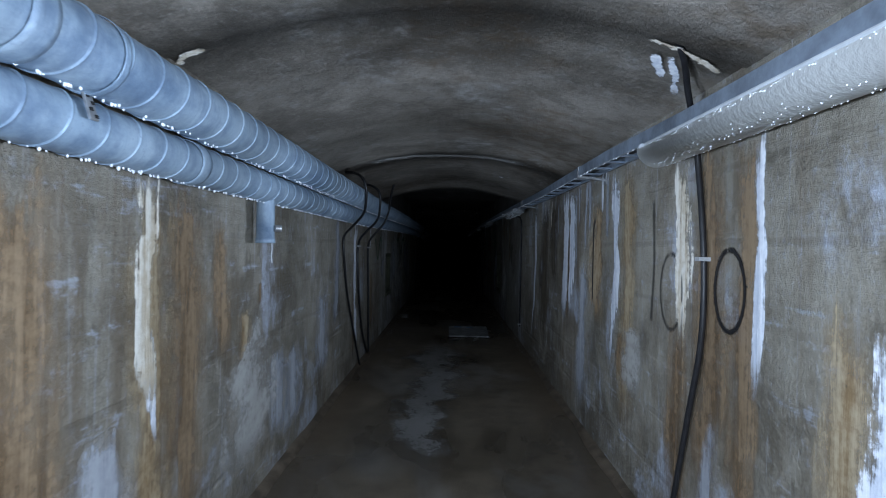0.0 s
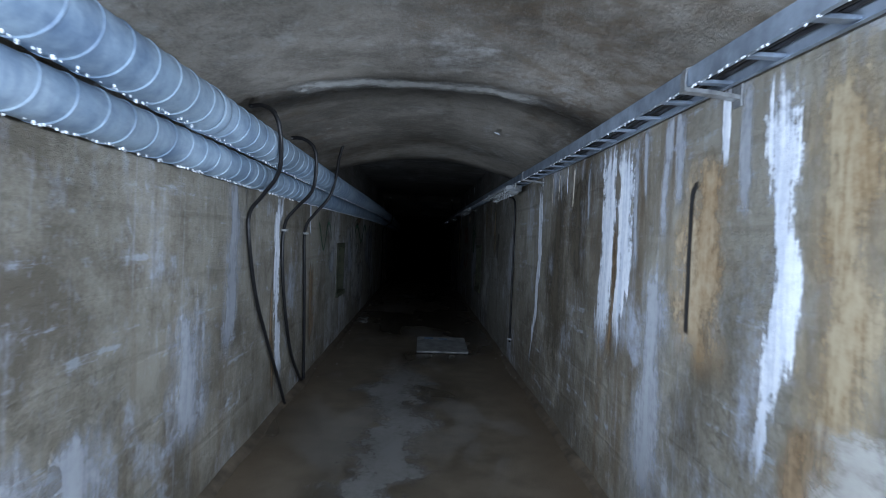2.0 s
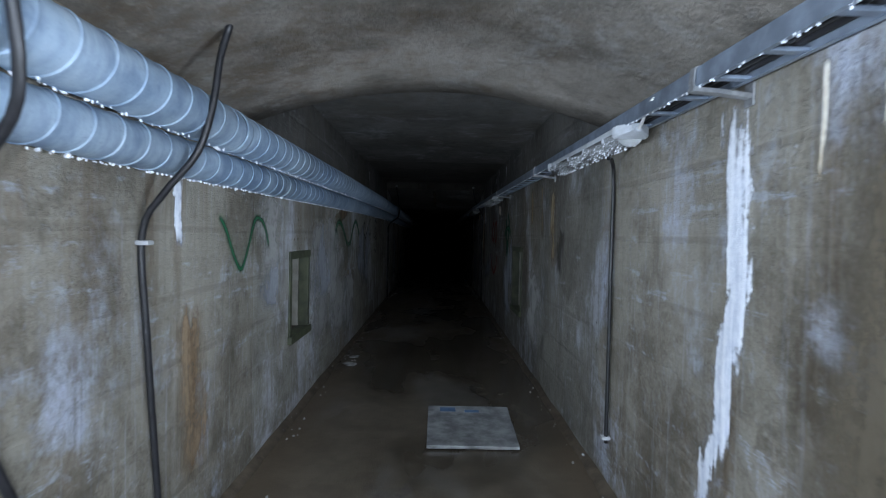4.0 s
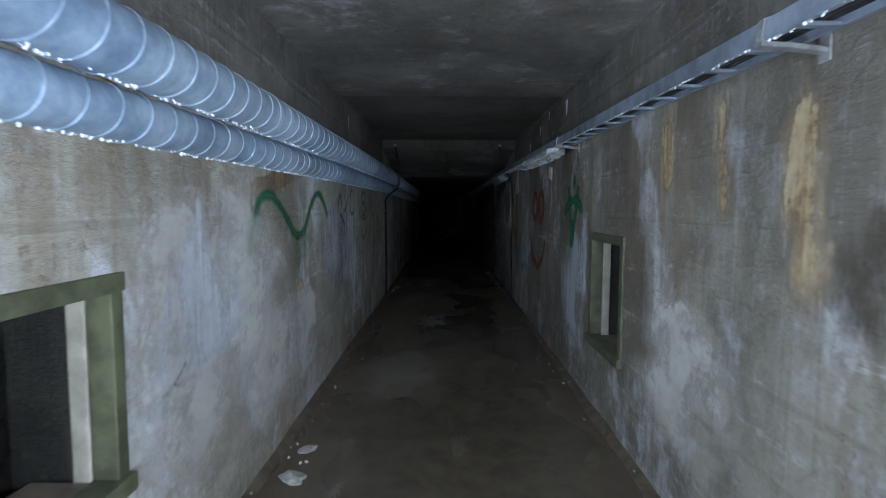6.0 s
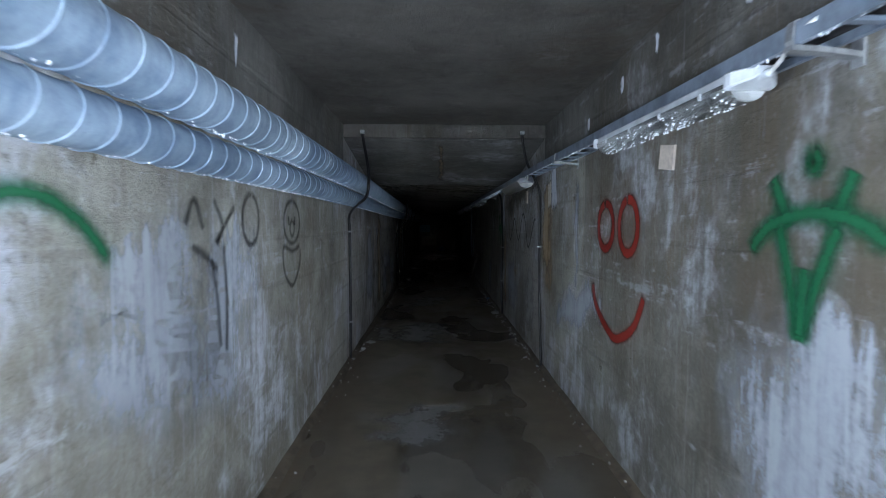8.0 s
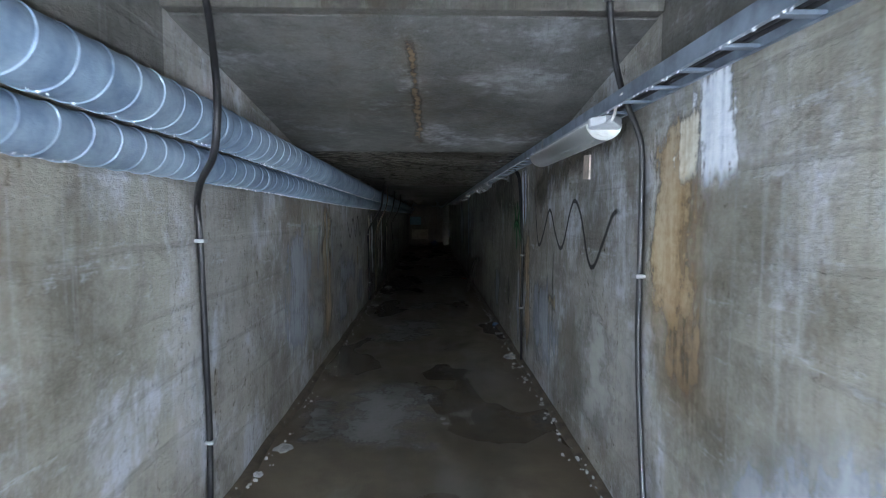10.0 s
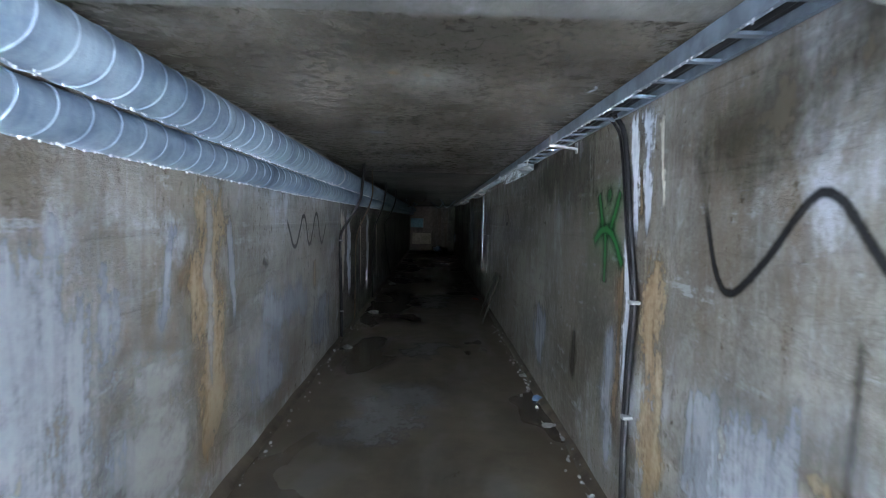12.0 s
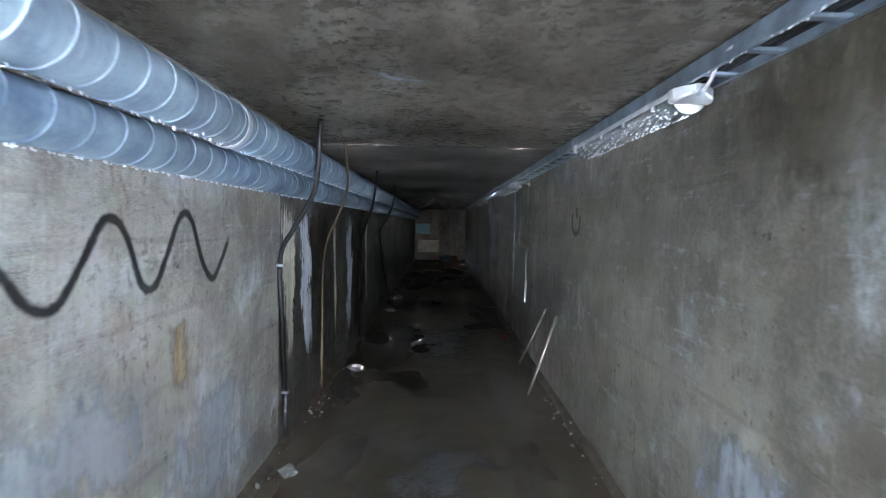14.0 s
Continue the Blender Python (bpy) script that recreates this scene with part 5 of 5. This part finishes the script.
paint(L, [[(13.12, 1.56), (13.13, 1.50)], [(13.27, 1.56), (13.27, 1.50)], [(11.7, 1.5), (11.78, 1.6), (11.86, 1.48)], [(11.75, 1.42), (11.9, 1.36), (12.0, 1.3)], oval(12.42, 1.53, 0.12, 0.13), oval(13.2, 1.52, 0.19, 0.14), oval(13.2, 1.48, 0.05, 0.05), [(13.40, 1.36), (13.38, 1.22), (13.2, 1.10), (13.02, 1.2), (13.0, 1.36), (13.2, 1.33), (13.40, 1.36)], [(11.93, 1.36), (11.98, 1.2), (12.02, 0.95)], [(12.06, 1.42), (12.09, 1.15), (12.08, 0.92)], [(11.95, 1.62), (12.05, 1.5), (11.98, 1.42), (12.2, 1.6)]], 0.032, M_INK_FAINT, "faded black spray-painted faces and strokes")
paint(L, [[(19.98, 1.50), (20.10, 1.37), (20.19, 1.27), (20.29, 1.26), (20.40, 1.38), (20.50, 1.50), (20.60, 1.46), (20.70, 1.27), (20.79, 1.26), (20.88, 1.38), (20.98, 1.52), (21.07, 1.50), (21.17, 1.32), (21.27, 1.235), (21.36, 1.30), (21.48, 1.44)]], 0.027, M_INK, "black spray-painted zigzag line")


# ---- small fixtures on the walls ----
def wall_tag(side, y, z, w, h, tilt=4):
    me = boxes_mesh("wall_tag", [(-0.006, 0.006, -w / 2, w / 2, -h / 2, h / 2)], M_TAG, 0.003)
    ob = tagged(new("wall_tag", me), "small blank pale tag fixed to the wall", "tag")
    ob.matrix_basis = pose(side * (WALL - 0.008), y, z, tilt)


wall_tag(R, 12.25, 1.84, 0.16, 0.12, 8)
wall_tag(R, 16.22, 1.855, 0.12, 0.15)
panel = boxes_mesh("wall_panel", [(WALL - 0.03, WALL - 0.002, 25.15, 25.75, 0.59, 1.24)], M_PANEL, 0.004)
tagged(new("wall_panel", panel), "narrow grey panel fixed to the wall", "panel")
conduit = tube("wall_conduit", [(WALL - 0.016, 26.25, 2.0), (WALL - 0.016, 26.22, 1.3), (WALL - 0.016, 26.2, 0.55)], 0.011, M_STEEL, 8, 0.2)
tagged(new("wall_conduit", conduit), "thin steel conduit dropping down the wall", "conduit")
switch = new("switch_box", boxes_mesh("switch_box", [(WALL - 0.07, WALL - 0.003, 38.9, 39.1, 0.50, 0.86)], M_WHITE, 0.01))
tagged(switch, "white plastic box fixed to the wall", "box")
part("lid", boxes_mesh("lid", [(WALL - 0.08, WALL - 0.0705, 38.91, 39.09, 0.52, 0.84)], M_WHITE, 0.004), switch)

# ---- things on the floor ----
board = new("fallen_panel", boxes_mesh("fallen_panel", [(-0.31, 0.31, -0.33, 0.33, -0.012, 0.012)], M_BOARD, 0.005))
board.matrix_basis = pose(0.32, 7.60, 0.047, 4.6, 0, 0)
tagged(board, "stained pale panel lying tilted on the wet floor", "panel")
part("stone", boxes_mesh("stone", [(-0.2, 0.2, 0.22, 0.31, -0.060, -0.0122)], M_ROCK, 0.01), board)
for span in ((-0.22, -0.10, 0.22, 0.29, 0.0122, 0.0145), (-0.03, 0.08, 0.21, 0.25, 0.0122, 0.0145)):
    part("blue_mark", boxes_mesh("blue_mark", [span], M_BLUE), board, "faded blue print")


def scrap(x, y, size, material, lab, seed, flat=0.25, kind="litter"):
    """A crumpled scrap."""
    bm = bmesh.new()
    bmesh.ops.create_icosphere(bm, subdivisions=2, radius=1)
    for v in bm.verts:
        d = 1 + 0.55 * noise.noise(v.co * 1.7 + Vector((seed, 0, 0))) + 0.25 * noise.noise(v.co * 4.5 + Vector((0, seed, 0)))
        v.co = Vector((v.co.x * d * size, v.co.y * d * size * 1.3, max(v.co.z * d * size * flat, -size * flat * 0.5)))
    low_z = min(v.co.z for v in bm.verts)
    for v in bm.verts:
        v.co.z -= low_z
    me = bpy.data.meshes.new("litter")
    bm.to_mesh(me)
    bm.free()
    me.materials.append(material)
    ob = tagged(new("litter", me), lab, kind)
    ob.matrix_basis = pose(x, y, 0.001, 0, 0, seed * 47)


scrap(-0.86, 9.50, 0.06, M_PAPER, "crumpled wrapper on the wet floor", 1)
scrap(-0.82, 9.54, 0.02, M_RED, "torn red scrap on the wet floor", 2)
scrap(-0.87, 9.84, 0.05, M_PAPER, "wet paper scrap on the floor", 3)
scrap(-0.91, 16.36, 0.055, M_PAPER, "wet paper scrap beside the wall", 4)
scrap(-0.96, 16.0, 0.025, M_PAPER, "small pale pebble of litter", 5, 0.7)
scrap(0.18, 16.77, 0.022, M_PAPER, "small pale scrap in the middle of the floor", 6)
scrap(0.16, 16.86, 0.02, M_PAPER, "small pale scrap in the middle of the floor", 7)
scrap(-0.88, 21.94, 0.05, M_PAPER, "white crumpled paper beside the wall", 8, 0.5)
scrap(-0.83, 24.2, 0.07, M_PAPER, "white plastic bag beside the wall", 9, 0.5)
scrap(-0.83, 27.8, 0.07, M_PAPER, "white plastic bag beside the wall", 10, 0.5)
scrap(-0.81, 29.3, 0.08, M_PAPER, "white plastic bag beside the wall", 11, 0.6)
scrap(0.90, 25.9, 0.07, M_RED, "flat red plastic piece on the floor", 12, 0.2)
scrap(0.99, 20.32, 0.04, M_BLUE, "blue bottle cap of plastic litter", 13, 0.6)
scrap(0.96, 19.75, 0.045, M_PAPER, "pale wrapper beside the wall", 14)
scrap(0.98, 21.0, 0.04, M_PAPER, "pale scrap beside the wall", 15)
scrap(0.97, 28.4, 0.04, M_PAPER, "pale scrap beside the wall", 16)
scrap(0.93, 18.55, 0.045, M_PAPER, "white rag at the foot of a cable", 17, 0.9)
scrap(0.98, 17.15, 0.02, M_PAPER, "tiny pale scrap beside the wall", 18)
scrap(0.27, 40.2, 0.2, M_BLUE, "bluish plastic bag at the tunnel end", 19, 0.8)


def pebbles():
    """Crumbs of lime and grit along both wall feet."""
    rnd = random.Random(11)
    bm = bmesh.new()
    for _ in range(280):
        y = rnd.uniform(6, 27)
        side = rnd.choice((-1, 1))
        x = side * (WALL - 0.03 - abs(rnd.gauss(0, 0.075)))
        s = rnd.uniform(0.002, 0.010)
        m = Matrix.Translation((x, y, s * 0.5 + (0.028 if abs(x) > 0.99 else 0.0))) @ Euler((rnd.random() * 3, rnd.random() * 3, 0)).to_matrix().to_4x4() @ Matrix.Diagonal((s, s * 1.4, s * 0.8, 1))
        bmesh.ops.create_icosphere(bm, subdivisions=1, radius=1, matrix=m)
    for _ in range(150):
        y = rnd.uniform(14.5, 23.5)
        x = WALL - 0.05 - abs(rnd.gauss(0, 0.04)) if rnd.random() < 0.75 else -WALL + 0.06 + abs(rnd.gauss(0, 0.04))
        s = rnd.uniform(0.004, 0.015)
        m = Matrix.Translation((x, y, s * 0.4 + (0.02 if abs(x) > 0.985 else 0.0))) @ Euler((rnd.random() * 3, rnd.random() * 3, 0)).to_matrix().to_4x4() @ Matrix.Diagonal((s, s * 1.5, s * 0.7, 1))
        bmesh.ops.create_icosphere(bm, subdivisions=1, radius=1, matrix=m)
    me = bpy.data.meshes.new("grit")
    bm.to_mesh(me)
    bm.free()
    me.materials.append(M_PAPER)
    tagged(new("grit", me), "pale grit and lime crumbs along the walls", "grit", kind="stuff")


pebbles()

# leaning rods
for foot, top in (((0.81, 23.46), (1.033, 23.43, 0.72)), ((0.90, 24.55), (1.033, 23.93, 0.71))):
    me = tube("leaning_rod", [(*foot, 0.014), tuple((p + q) / 2 for p, q in zip((*foot, 0.014), top)), top], 0.014, M_LATH, 8, 0.1)
    tagged(new("leaning_rod", me), "thin grey wooden lath leaning against the wall", "lath", "leaning laths")

# clutter at the tunnel end
cab = tagged(new("wall_box", boxes_mesh("wall_box", [(-1.0, -0.42, 40.7, 40.98, 1.08, 1.50)], M_TEAL, 0.01)), "teal metal box on the end wall", "box")
part("door", boxes_mesh("door", [(-0.97, -0.45, 40.68, 40.698, 1.11, 1.47)], M_TEAL, 0.004), cab)
tagged(new("end_panel", boxes_mesh("end_panel", [(-0.92, -0.05, 40.94, 40.995, 0.30, 0.82)], M_REVEAL, 0.005)), "pale panel on the end wall", "panel")
rnd_end = random.Random(21)
for k in range(9):
    x, y = rnd_end.uniform(-0.9, 0.6), rnd_end.uniform(31, 37)
    dx, dy = rnd_end.uniform(-0.5, 0.5), rnd_end.uniform(-0.6, 0.6)
    pts = [(x, y, 2.10), (x + dx * 0.4, y + dy * 0.4, 2.10 - rnd_end.uniform(0.1, 0.28)), (x + dx, y + dy, 2.10)]
    tagged(new("dangling_wire", tube("dangling_wire", pts, 0.012, M_DUSTY if k % 2 else M_STEEL, 6, 0.08)), "loose wire dangling from the ceiling", "wire", "loose wires")
